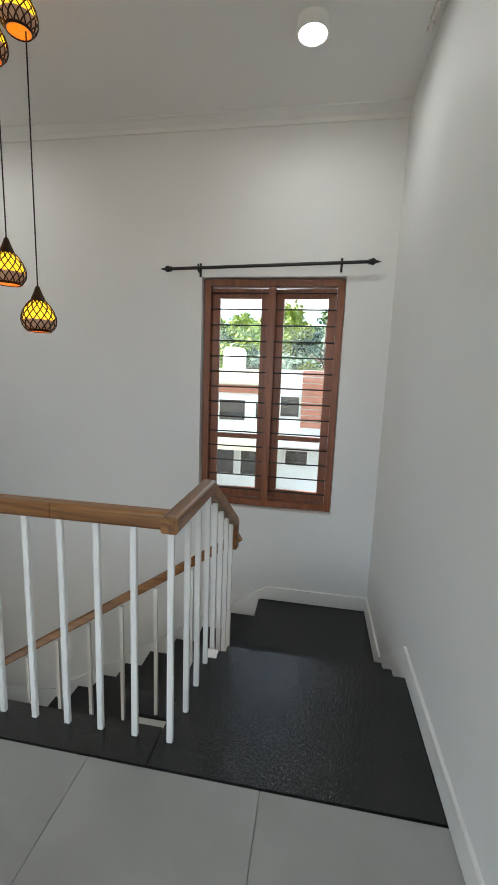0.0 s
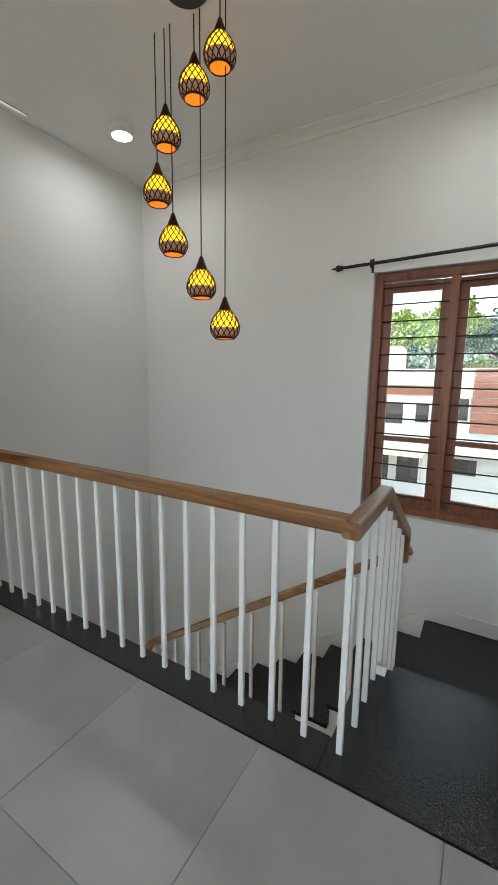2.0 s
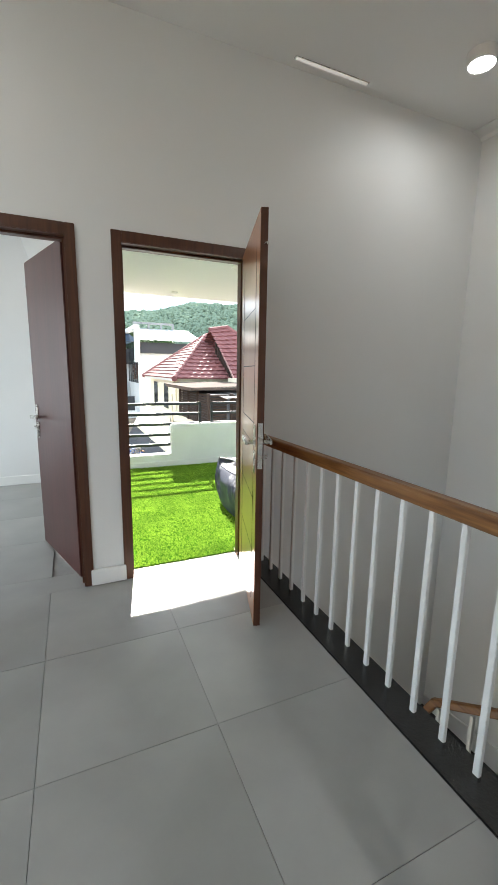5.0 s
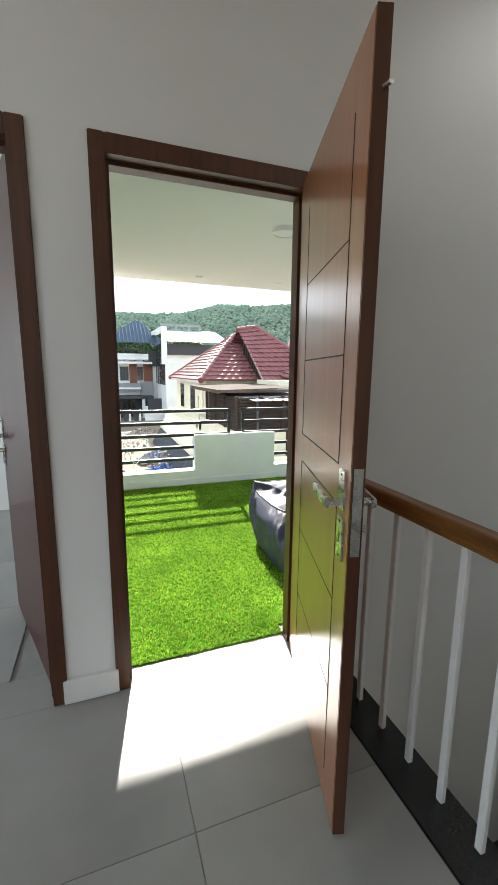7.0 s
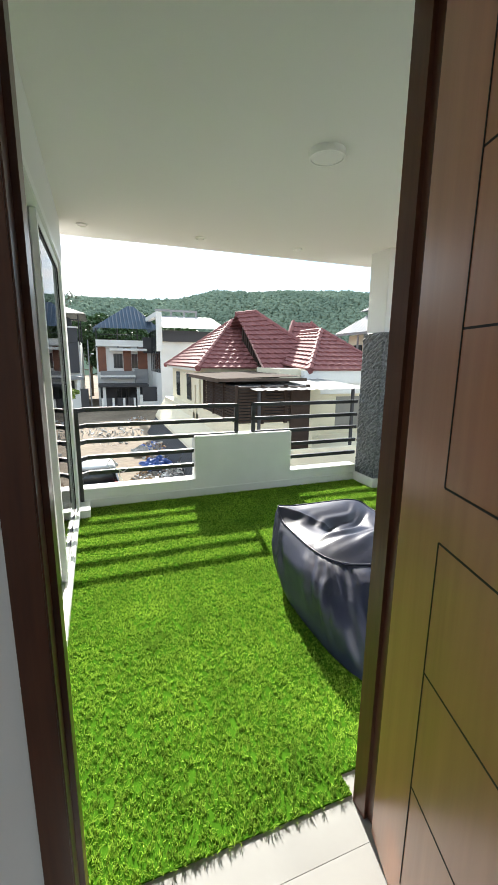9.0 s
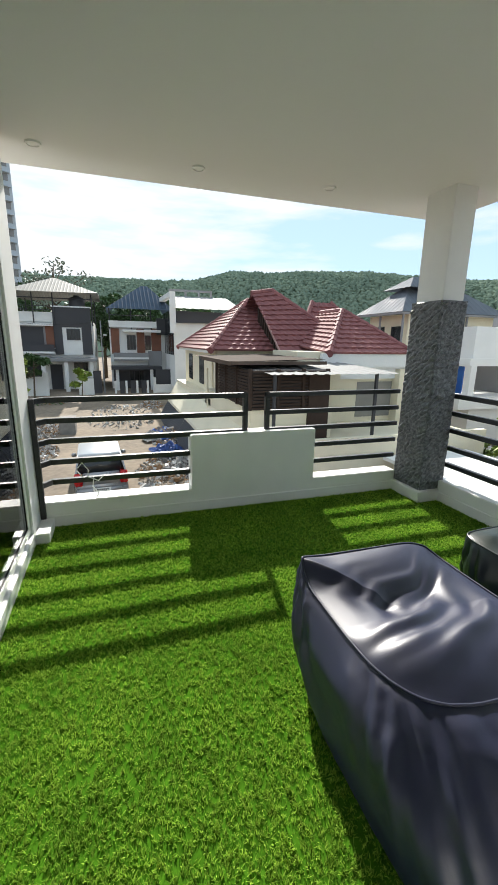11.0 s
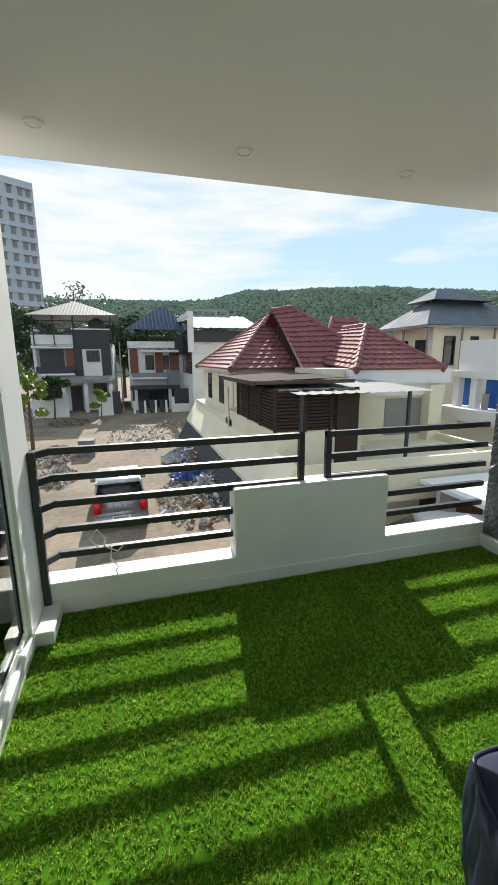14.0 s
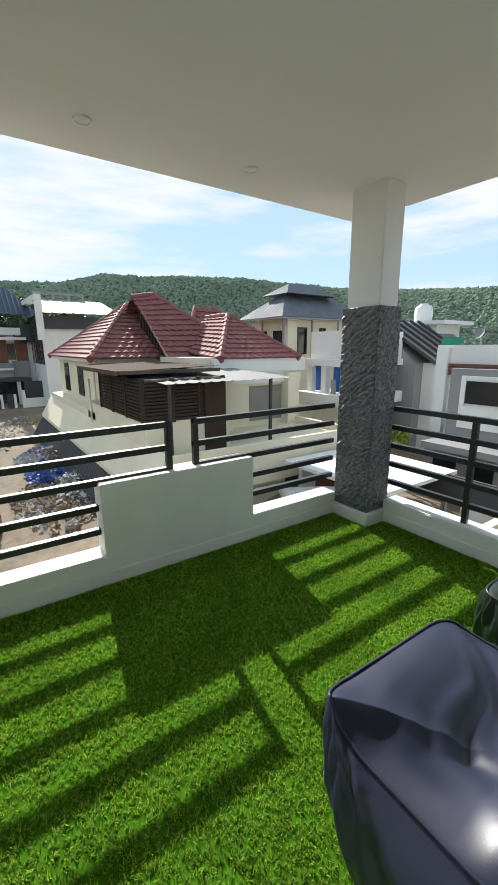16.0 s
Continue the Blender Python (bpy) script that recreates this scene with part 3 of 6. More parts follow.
# ---- stair window ----
def stair_window():
    x0, x1, z0, z1 = WIN
    w = thing("window_1", ((x0 + x1) / 2, NY + 0.08, z0), "reddish wooden casement window with black horizontal bars", "window", kind="structure")
    ya, yb = NY + 0.045, NY + 0.145
    fr = 0.052
    xm = (x0 + x1) / 2 + 0.0
    for nm, b in (("jamb", (x0 + 0.012, x0 + 0.012 + fr, ya, yb, z0 + 0.012, z1 - 0.008)), ("jamb", (x1 - fr - 0.004, x1 - 0.004, ya, yb, z0 + 0.012, z1 - 0.008)),
                  ("head", (x0 + 0.012 + fr, x1 - 0.004 - fr, ya, yb, z1 - 0.008 - fr, z1 - 0.008)), ("sill", (x0 + 0.012 + fr, x1 - 0.004 - fr, ya, yb, z0 + 0.012, z0 + 0.012 + fr)),
                  ("mullion", (xm - 0.03, xm + 0.03, ya + 0.004, yb - 0.004, z0 + 0.012 + fr, z1 - 0.008 - fr))):
        part(nm, B(b, bevel=0.004), WINWOOD, w)
    for a, b, ang, hx in ((x0 + 0.064, xm - 0.03, 2.0, 0), (xm + 0.03, x1 - 0.056, -3.0, 1)):
        hinge = a if hx == 0 else b
        m = Matrix.Translation((hinge, yb + 0.0, 0)) @ pose(0, 0, 0, 0, 0, ang) @ Matrix.Translation((-hinge, -yb, 0))
        c, d = z0 + 0.068, z1 - 0.066
        st = 0.062
        sh = thing("casement", ((a + b) / 2, yb, c), "reddish wooden casement shutter pushed slightly open", "window")
        sh.parent = None
        y0s, y1s = yb - 0.045, yb - 0.008
        for nm, q in (("stile", (a, a + st, y0s, y1s, c, d)), ("stile", (b - st, b, y0s, y1s, c, d)), ("rail", (a + st, b - st, y0s, y1s, d - 0.075, d)),
                      ("rail", (a + st, b - st, y0s, y1s, c, c + 0.08)), ("rail", (a + st, b - st, y0s, y1s, 0.885, 0.925))):
            bm = bmesh.new()
            box(bm, *q, bevel=0.004, m=m)
            part(nm, bm, WINWOOD, sh)
        for q in ((a + st - 0.005, b - st + 0.005, yb - 0.028, yb - 0.024, c + 0.075, 0.89), (a + st - 0.005, b - st + 0.005, yb - 0.028, yb - 0.024, 0.92, d - 0.07)):
            bm = bmesh.new()
            box(bm, *q, m=m)
            p = part("pane", bm, GLASS, sh)
            p.visible_shadow = False
    for k in range(14):
        z = 0.455 + k * (2.055 - 0.455) / 13
        for a, b in ((x0 + 0.05, xm - 0.02), (xm + 0.02, x1 - 0.045)):
            bm = bmesh.new()
            rod(bm, (a, ya + 0.018, z), (b, ya + 0.018, z), 0.0055, seg=8)
            part("bar", bm, BLACKIRON, w, "black iron bar")


stair_window()


def curtain_rod():
    r = thing("curtain_rod", (-1.8, NY, 2.25), "black iron curtain rod with ball finials above the window", "curtain rod")
    y = NY - 0.07
    bm = bmesh.new()
    rod(bm, (-2.575, y, 2.207), (-1.035, y, 2.248), 0.012)
    part("pole", bm, BLACKIRON, r)
    for x, s, z in ((-2.575, -1, 2.207), (-1.035, 1, 2.248)):
        bm = bmesh.new()
        bmesh.ops.create_uvsphere(bm, u_segments=14, v_segments=10, radius=0.024, matrix=Matrix.Translation((x, y, z)))
        rod(bm, (x + s * 0.015, y, z), (x + s * 0.055, y, z), 0.012, 0.003)
        rod(bm, (x - s * 0.03, y, z), (x - s * 0.022, y, z), 0.02)
        part("finial", bm, BLACKIRON, r, smooth=True)
    for x, z in ((-2.33, 2.213), (-1.25, 2.242)):
        bm = bmesh.new()
        box(bm, x - 0.008, x + 0.008, NY - 0.006, NY, z - 0.05, z + 0.05)
        rod(bm, (x, NY - 0.001, z - 0.02), (x, y, z - 0.02), 0.006)
        rod(bm, (x, y, z - 0.022), (x, y, z + 0.03), 0.006)
        part("bracket", bm, BLACKIRON, r)


curtain_rod()


# ---- ceiling lamps ----
def downlight(x, y, z, label, lit, r=0.085, h=0.065):
    t = thing("ceiling_light", (x, y, z), label, "ceiling light")
    bm = bmesh.new()
    lathe(bm, [(0.0, 0.0), (r, 0.0), (r, -h), (r - 0.01, -h), (r - 0.012, -h + 0.008), (0.0, -h + 0.008)], 32, (x, y, z))
    part("housing", bm, METALWHITE, t, smooth=False)
    bm = bmesh.new()
    lathe(bm, [(r - 0.013, -h + 0.004), (r - 0.03, -h - 0.001), (0.0, -h - 0.002)], 32, (x, y, z))
    part("diffuser", bm, LAMPWHITE if lit else WHITE, t, "glowing diffuser" if lit else "")
    return t


# housings for all four spots, the added south pair included
for lx, ly in LAMP_SPOTS:
    downlight(lx, ly, CEIL, "round white surface downlight, switched on; the south pair is added", True)


# Flush ceiling slot; the west strip's glow is added, the east is plain metal.
def slot(y0, y1, x, side, face=STRIP):
    s = thing("ceiling_slot", (x, (y0 + y1) / 2, CEIL), "ceiling slot along the wall, built as a slim profile", "ceiling light")
    part("profile", B((x, x + side * 0.03, y0, y1, CEIL - 0.006, CEIL - 0.001), bevel=0.002), CHROME, s)
    part("diffuser", B((x + side * 0.006, x + side * 0.024, y0 + 0.01, y1 - 0.01, CEIL - 0.012, CEIL - 0.0065)), face, s)


slot(2.27, 2.83, WX + 0.07, 1)
slot(2.75, 3.40, EX - 0.03, -1, CHROME)


# ---- pendant cluster ----
def pendant_cluster():
    cx, cy = -2.94, 2.62
    pend = [(-2.792, 2.745, 1.592), (-2.945, 2.735, 1.820), (-3.140, 2.73, 2.075), (-3.250, 2.73, 2.362), (-3.185, 2.735, 2.645), (-2.990, 2.745, 2.835), (-2.822, 2.74, 2.925)]
    can = thing("ceiling_canopy", (cx, cy, CEIL), "black round ceiling canopy of the pendant cluster", "canopy")
    bm = bmesh.new()
    lathe(bm, [(0, 0), (0.11, 0), (0.11, -0.02), (0.10, -0.026), (0, -0.026)], 32, (cx, cy, CEIL))
    part("plate", bm, BLACKIRON, can)
    seg = 28
    prof = [(0.052, 0.0), (0.066, 0.012), (0.077, 0.032), (0.081, 0.055), (0.078, 0.080), (0.068, 0.105), (0.052, 0.130), (0.034, 0.152)]

    def rad(z):
        for (r0, z0), (r1, z1) in zip(prof, prof[1:]):
            if z0 <= z <= z1:
                return r0 + (r1 - r0) * (z - z0) / (z1 - z0)
        return prof[-1][0]
    for px, py, pz in pend:
        p = thing("pendant_lamp", (px, py, pz), "lit amber glass egg pendant in a dark bronze lattice", "pendant lamp", "pendant cluster over the stair")
        bm2 = bmesh.new()
        N, M = 15, 14
        for fam in (-1, 1):
            for k in range(N):
                prev = None
                for i in range(M + 1):
                    z = 0.150 * i / M
                    a = 2 * math.pi * (k / N + fam * 0.20 * i / M)
                    r = rad(z) + (0.001 if fam > 0 else 0.0)
                    ta = 0.0030 / r
                    ring = [bm2.verts.new((px + (r + o) * math.cos(a + da), py + (r + o) * math.sin(a + da), pz + z)) for o, da in ((0, -ta), (0.003, -ta), (0.003, ta), (0, ta))]
                    if prev:
                        for e in range(4):
                            bm2.faces.new((prev[e], prev[(e + 1) % 4], ring[(e + 1) % 4], ring[e]))
                    prev = ring
        part("lattice", bm2, BRONZE, p, "dark bronze lattice")
        bm = bmesh.new()
        lathe(bm, [(0.074, 0.056), (0.072, 0.080), (0.063, 0.105), (0.048, 0.130), (0.032, 0.150)], 20, (px, py, pz))
        part("bulb", bm, BULB, p, "bright amber bulb", True)
        bm = bmesh.new()
        lathe(bm, [(r * 0.955, z) for r, z in prof if z < 0.06], seg, (px, py, pz))
        part("shade", bm, SHADE, p, "amber tinted glass shade", True)
        bm = bmesh.new()
        lathe(bm, [(0.062, 0.011), (0.050, 0.003), (0.0, 0.002)], seg, (px, py, pz))
        part("glass", bm, AMBER, p, "glowing amber glass foot", True)
        bm = bmesh.new()
        lathe(bm, [(0.053, 0.0), (0.056, -0.003), (0.063, 0.005), (0.060, 0.008)], seg, (px, py, pz))
        part("rim", bm, BRONZE, p)
        bm = bmesh.new()
        lathe(bm, [(0.037, 0.146), (0.033, 0.160), (0.020, 0.190), (0.011, 0.216), (0.005, 0.224)], 16, (px, py, pz))
        part("cap", bm, BRONZE, p, "dark bronze cap", True)
        bm = bmesh.new()
        rod(bm, (px, py, pz + 0.222), (px, py, CEIL - 0.02), 0.0032, seg=6)
        part("cord", bm, CORD, p)


pendant_cluster()


# ---- balcony materials ----
TURF = mat("turf_backing", (0.050, 0.140, 0.009), 0.95, 0.3, 20, spec=0.0)
BLADE = mat("artificial_grass_blade", (0.135, 0.268, 0.018), 0.8, 0.25, 3, colour2=(0.32, 0.515, 0.036), rough_var=0.05, spec=0.04)
bn, bl = BLADE.node_tree.nodes, BLADE.node_tree.links
b_tr = bn.new("ShaderNodeBsdfTranslucent")
b_mx = bn.new("ShaderNodeMixShader")
b_mx.inputs["Fac"].default_value = 0.35
b_old = bn["Principled BSDF"].inputs["Base Color"].links[0].from_socket
# each blade has a shade of its own: deep, mid or pale yellow-green yarn
b_geo, b_hue, b_tint = bn.new("ShaderNodeNewGeometry"), bn.new("ShaderNodeValToRGB"), bn.new("ShaderNodeMix")
b_hue.color_ramp.elements[0].color, b_hue.color_ramp.elements[1].color = (0.42, 0.50, 0.8, 1), (1.85, 1.60, 3.4, 1)
b_hue.color_ramp.elements.new(0.55).color = (1.12, 1.10, 1.9, 1)
b_tint.data_type, b_tint.blend_type = "RGBA", "MULTIPLY"
b_tint.inputs["Factor"].default_value = 1.0
bl.new(b_geo.outputs["Random Per Island"], b_hue.inputs["Fac"])
bl.new(b_old, b_tint.inputs["A"])
bl.new(b_hue.outputs["Color"], b_tint.inputs["B"])
b_src = b_tint.outputs["Result"]
bl.new(b_src, b_tr.inputs["Color"])
b_df = bn.new("ShaderNodeBsdfDiffuse")
bl.new(b_src, b_df.inputs["Color"])
bl.new(b_df.outputs["BSDF"], b_mx.inputs[1])
bl.new(b_tr.outputs["BSDF"], b_mx.inputs[2])
bl.new(b_mx.outputs["Shader"], bn["Material Output"].inputs["Surface"])
SLATE = mat("dark_split_slate", (0.012, 0.014, 0.017), 0.40, 0.5, 34, 1.0, 110, colour2=(0.24, 0.25, 0.265), rough_var=0.15, stretch=(0.8, 0.8, 1.6), detail=10)
LEATHER = mat("navy_leatherette", (0.011, 0.015, 0.046), 0.44, 0.15, 8, 0.08, 260, spec=0.7, rough_var=0.05)
LEATHER2 = mat("dark_green_leatherette", (0.014, 0.024, 0.020), 0.34, 0.15, 8, 0.12, 260, spec=0.6, rough_var=0.05)
UPVC = mat("white_window_profile", (0.80, 0.81, 0.80), 0.35, 0.03, 6)
GASKET = mat("black_rubber_gasket", (0.01, 0.01, 0.01), 0.6)
SCREENGLASS = glass("screen_glass", (0.86, 0.92, 0.90))
SCREENGLASS.node_tree.nodes["Fresnel"].inputs["IOR"].default_value = 4.6


# ---- balcony railing ----
def front_railing():
    r = thing("balcony_railing", (-7.77, 2.6, 0.18), "charcoal painted steel railing with five flat bars", "railing", "balcony railings")
    xr, b = -7.77, 0.036
    zs = (0.885, 0.742, 0.600, 0.452, 0.308)
    part("post", B((-7.70, -7.664, BY + 0.002, BY + 0.036, 0.02, 0.905), bevel=0.003), DARKSTEEL, r)
    for i, z in enumerate(zs):
        end = 2.628 if i < 3 else 2.168
        part("bar", B((xr - 0.02, xr + 0.02, 1.19, end, z - b / 2, z + b / 2), bevel=0.003), DARKSTEEL, r)
        bm = bmesh.new()
        bar(bm, (xr + 0.0, 1.20, z), (-7.69, BY + 0.02, z), 0.03, b, 0.003)
        part("end_link", bm, DARKSTEEL, r)
        start = 2.775 if i < 3 else 3.195
        part("bar", B((xr - 0.02, xr + 0.02, start, 4.04, z - b / 2, z + b / 2), bevel=0.003), DARKSTEEL, r)
    for y in (2.610, 2.793):
        part("post", B((xr - 0.0195, xr + 0.0195, y - 0.018, y + 0.018, 0.605, 0.903), bevel=0.003), DARKSTEEL, r)
    s = thing("balcony_railing", (-6.1, 4.28, 0.18), "charcoal painted steel railing along the side parapet", "railing", "balcony railings")
    for z in zs:
        part("bar", B((-7.38, WXO, 4.26, 4.30, z - b / 2, z + b / 2), bevel=0.003), DARKSTEEL, s)
    for x in (-6.765, -5.75, -4.84):
        part("post", B((x - 0.018, x + 0.018, 4.262, 4.298, 0.18, 0.903), bevel=0.003), DARKSTEEL, s)

    k = thing("string", (-7.74, 1.43, 0.308), "knotted white plastic string tied round a railing bar", "string")
    loops = ([(-7.742, 1.40, 0.33), (-7.735, 1.36, 0.39), (-7.74, 1.40, 0.44), (-7.745, 1.44, 0.38), (-7.742, 1.43, 0.335), (-7.738, 1.50, 0.30), (-7.742, 1.54, 0.335)],
             [(-7.742, 1.47, 0.33), (-7.736, 1.46, 0.26), (-7.742, 1.50, 0.20), (-7.75, 1.48, 0.181)])
    for line in loops:
        bm = bmesh.new()
        for p, q in zip(line, line[1:]):
            rod(bm, p, q, 0.004, seg=6)
        part("strand", bm, KERB, k)


front_railing()


# ---- corner column ----
def slate_face(bm, o, ax, az, w, h, nrm, seed):
    """A split stone face: a fine grid roughened by ridged noise."""
    nx, nz = max(4, int(w / 0.008)), int(h / 0.008)
    g = []
    for j in range(nz + 1):
        row = []
        for i in range(nx + 1):
            p = Vector(o) + Vector(ax) * (w * i / nx) + Vector(az) * (h * j / nz)
            q = p * 1.0 + Vector((seed, seed, 0))
            lean = Vector((q.x * 7 + q.y * 7 + q.z * 9, q.z * 26 - (q.x + q.y) * 20, seed))
            d = abs(noise.noise(lean)) * 0.022 + noise.noise(q * 38) * 0.006 + noise.noise(q * 90) * 0.003
            if i in (0, nx) or j in (0, nz):
                d *= 0.3
            row.append(bm.verts.new(p + Vector(nrm) * d))
        g.append(row)
    for j in range(nz):
        for i in range(nx):
            bm.faces.new((g[j][i], g[j][i + 1], g[j + 1][i + 1], g[j + 1][i]))


def column():
    c = thing("column", (-7.535, 4.14, 0), "square balcony column clad in rough dark slate below white plaster", "column", kind="structure")
    xa, xb, ya, yb = -7.70, -7.37, 4.02, 4.26
    part("plinth", B((-7.80, -7.335, 3.985, 4.30, -0.2, 0.10), bevel=0.005), KERB, c, "white plinth")
    bm = bmesh.new()
    h = 1.515
    slate_face(bm, (xb, ya, 0.1), (0, 1, 0), (0, 0, 1), yb - ya, h, (1, 0, 0), 3.1)
    slate_face(bm, (xa, ya, 0.1), (1, 0, 0), (0, 0, 1), xb - xa, h, (0, -1, 0), 7.7)
    slate_face(bm, (xa, yb, 0.1), (0, -1, 0), (0, 0, 1), yb - ya, h, (-1, 0, 0), 1.2)
    slate_face(bm, (xb, yb, 0.1), (-1, 0, 0), (0, 0, 1), xb - xa, h, (0, 1, 0), 9.4)
    poly(bm, [(xa, ya, 0.1 + h), (xb, ya, 0.1 + h), (xb, yb, 0.1 + h), (xa, yb, 0.1 + h)])
    part("stone_cladding", bm, SLATE, c, "rough split dark slate cladding")
    part("shaft", B((xa + 0.02, xb - 0.02, ya + 0.02, yb - 0.02, 1.612, BC + 0.02), bevel=0.004), KERB, c, "white plastered shaft")


column()

# ---- balcony lights ----
downlight(-6.04, 2.52, BC, "round white flush ceiling light, switched off", False, 0.095, 0.035)
for y in (1.28, 2.266, 3.247):
    downlight(-7.79, y, BC, "small recessed white ceiling spot, switched off", False, 0.045, 0.012)


# ---- glazed screen ----
def screen():
    x0, x1, z0, z1 = GL
    s = thing("window_2", ((x0 + x1) / 2, BY, z0), "white framed sliding glass screen beside the balcony", "window", kind="structure")
    ya, yb = BY - 0.085, BY + 0.006
    f = 0.055
    for nm, b in (("frame_post", (x0, x0 + f, ya, yb, z0, z1)), ("frame_post", (x1 - f, x1, ya, yb, z0, z1)), ("frame_head", (x0 + f, x1 - f, ya, yb, z1 - f, z1)), ("frame_sill", (x0 + f, x1 - f, ya, yb + 0.004, z0, z0 + 0.045))):
        part(nm, B(b, bevel=0.004), UPVC, s)
    part("track", B((x0 + f, x1 - f, ya + 0.03, ya + 0.036, z0 + 0.045, z0 + 0.06)), CHROME, s)
    part("track", B((x0 + f, x1 - f, ya + 0.06, ya + 0.066, z0 + 0.045, z0 + 0.06)), CHROME, s)
    xm = (x0 + x1) / 2
    for a, b, y in ((x0 + f, xm + 0.03, yb - 0.03), (xm - 0.03, x1 - f, yb - 0.065)):
        c, d = z0 + 0.05, z1 - f
        g = 0.05
        for q in ((a, a + g, c, d), (b - g, b, c, d)):
            part("sash_stile", B((q[0], q[1], y - 0.015, y + 0.015, q[2], q[3]), bevel=0.003), UPVC, s)
        for q in ((a + g, b - g, c, c + g), (a + g, b - g, d - g, d)):
            part("sash_rail", B((q[0], q[1], y - 0.015, y + 0.015, q[2], q[3]), bevel=0.003), UPVC, s)
        part("gasket", B((a + g, a + g + 0.006, y + 0.004, y + 0.012, c + g, d - g), (b - g - 0.006, b - g, y + 0.004, y + 0.012, c + g, d - g), (a + g, b - g, y + 0.004, y + 0.012, d - g - 0.006, d - g), (a + g, b - g, y + 0.004, y + 0.012, c + g, c + g + 0.006)), GASKET, s)
        p = part("pane", B((a + g - 0.004, b - g + 0.004, y - 0.003, y + 0.003, c + g - 0.004, d - g + 0.004)), SCREENGLASS, s)
        p.visible_shadow = False


screen()


# ---- artificial turf ----
def turf():
    tx0, tx1, ty0, ty1 = -7.688, -4.795, BY + 0.002, 4.198
    t = solid("artificial_turf", B((tx0, WXO - 0.002, ty0, ty1, -0.009, 0.006), (WXO - 0.002, tx1, D1[0] + 0.06, D1[1] - 0.06, -0.0005, 0.006)), TURF, "bright green artificial grass carpet on the balcony floor", "artificial grass", "stuff")
    rng = np.random.default_rng(5)
    # tufts of blades that share a root and a lean
    per, tufts = 6, 76000
    n = per * tufts
    x = np.repeat(rng.uniform(tx0 + 0.006, tx1 + 0.004, tufts), per) + rng.normal(0, 0.0035, n)
    y = np.repeat(rng.uniform(ty0, ty1, tufts), per) + rng.normal(0, 0.0035, n)
    tuft_way, tuft_tall = np.repeat(rng.uniform(0, 2 * np.pi, tufts), per), np.repeat(rng.uniform(0.75, 1.2, tufts), per)
    ok = ~((x < -7.33) & (y > 3.98)) & ~((x > WXO) & ((y < D1[0] + 0.06) | (y > D1[1] - 0.06))) & (x > tx0) & (x < tx1 + 0.012) & (y > ty0) & (y < ty1)
    x, y, tuft_way, tuft_tall = x[ok], y[ok], tuft_way[ok], tuft_tall[ok]
    n = len(x)
    a = rng.uniform(0, 2 * np.pi, n)
    h = rng.uniform(0.013, 0.023, n) * tuft_tall
    patch = 0.5 + 0.5 * np.sin(x * 5.1 + 1.3 * np.sin(y * 4.3)) * np.sin(y * 6.2 + x * 1.7)
    lean = rng.uniform(0.003, 0.016, n)
    la = tuft_way + rng.normal(0, 0.8, n) + patch * 0.9
    w = rng.uniform(0.0010, 0.0019, n)
    cx, sx = np.cos(a) * w, np.sin(a) * w
    lx, ly = np.cos(la) * lean, np.sin(la) * lean
    v = np.zeros((n, 5, 3))
    v[:, 0] = np.stack([x - cx, y - sx, np.full(n, 0.004)], 1)
    v[:, 1] = np.stack([x + cx, y + sx, np.full(n, 0.004)], 1)
    v[:, 2] = np.stack([x + cx * 0.8 + lx * 0.35, y + sx * 0.8 + ly * 0.35, h * 0.6], 1)
    v[:, 3] = np.stack([x - cx * 0.8 + lx * 0.35, y - sx * 0.8 + ly * 0.35, h * 0.6], 1)
    v[:, 4] = np.stack([x + lx, y + ly, h * (1 - lean * 12)], 1)
    base = np.arange(n)[:, None] * 5
    q = base + np.array([0, 1, 2, 3])
    tr = base + np.array([3, 2, 4])
    me = bpy.data.meshes.new("grass_blades")
    me.vertices.add(n * 5)
    me.vertices.foreach_set("co", v.reshape(-1))
    loops = np.concatenate([q, tr], 1).reshape(-1)
    me.loops.add(n * 7)
    me.loops.foreach_set("vertex_index", loops.astype(np.int32))
    me.polygons.add(n * 2)
    st = (np.arange(n)[:, None] * 7 + np.array([0, 4])).reshape(-1)
    me.polygons.foreach_set("loop_start", st.astype(np.int32))
    me.update(calc_edges=True)
    me.validate()
    me.materials.append(BLADE)
    ob = new("grass_blades", me)
    ob.parent = t
    tagged(ob, "", "", "", "stuff")


turf()


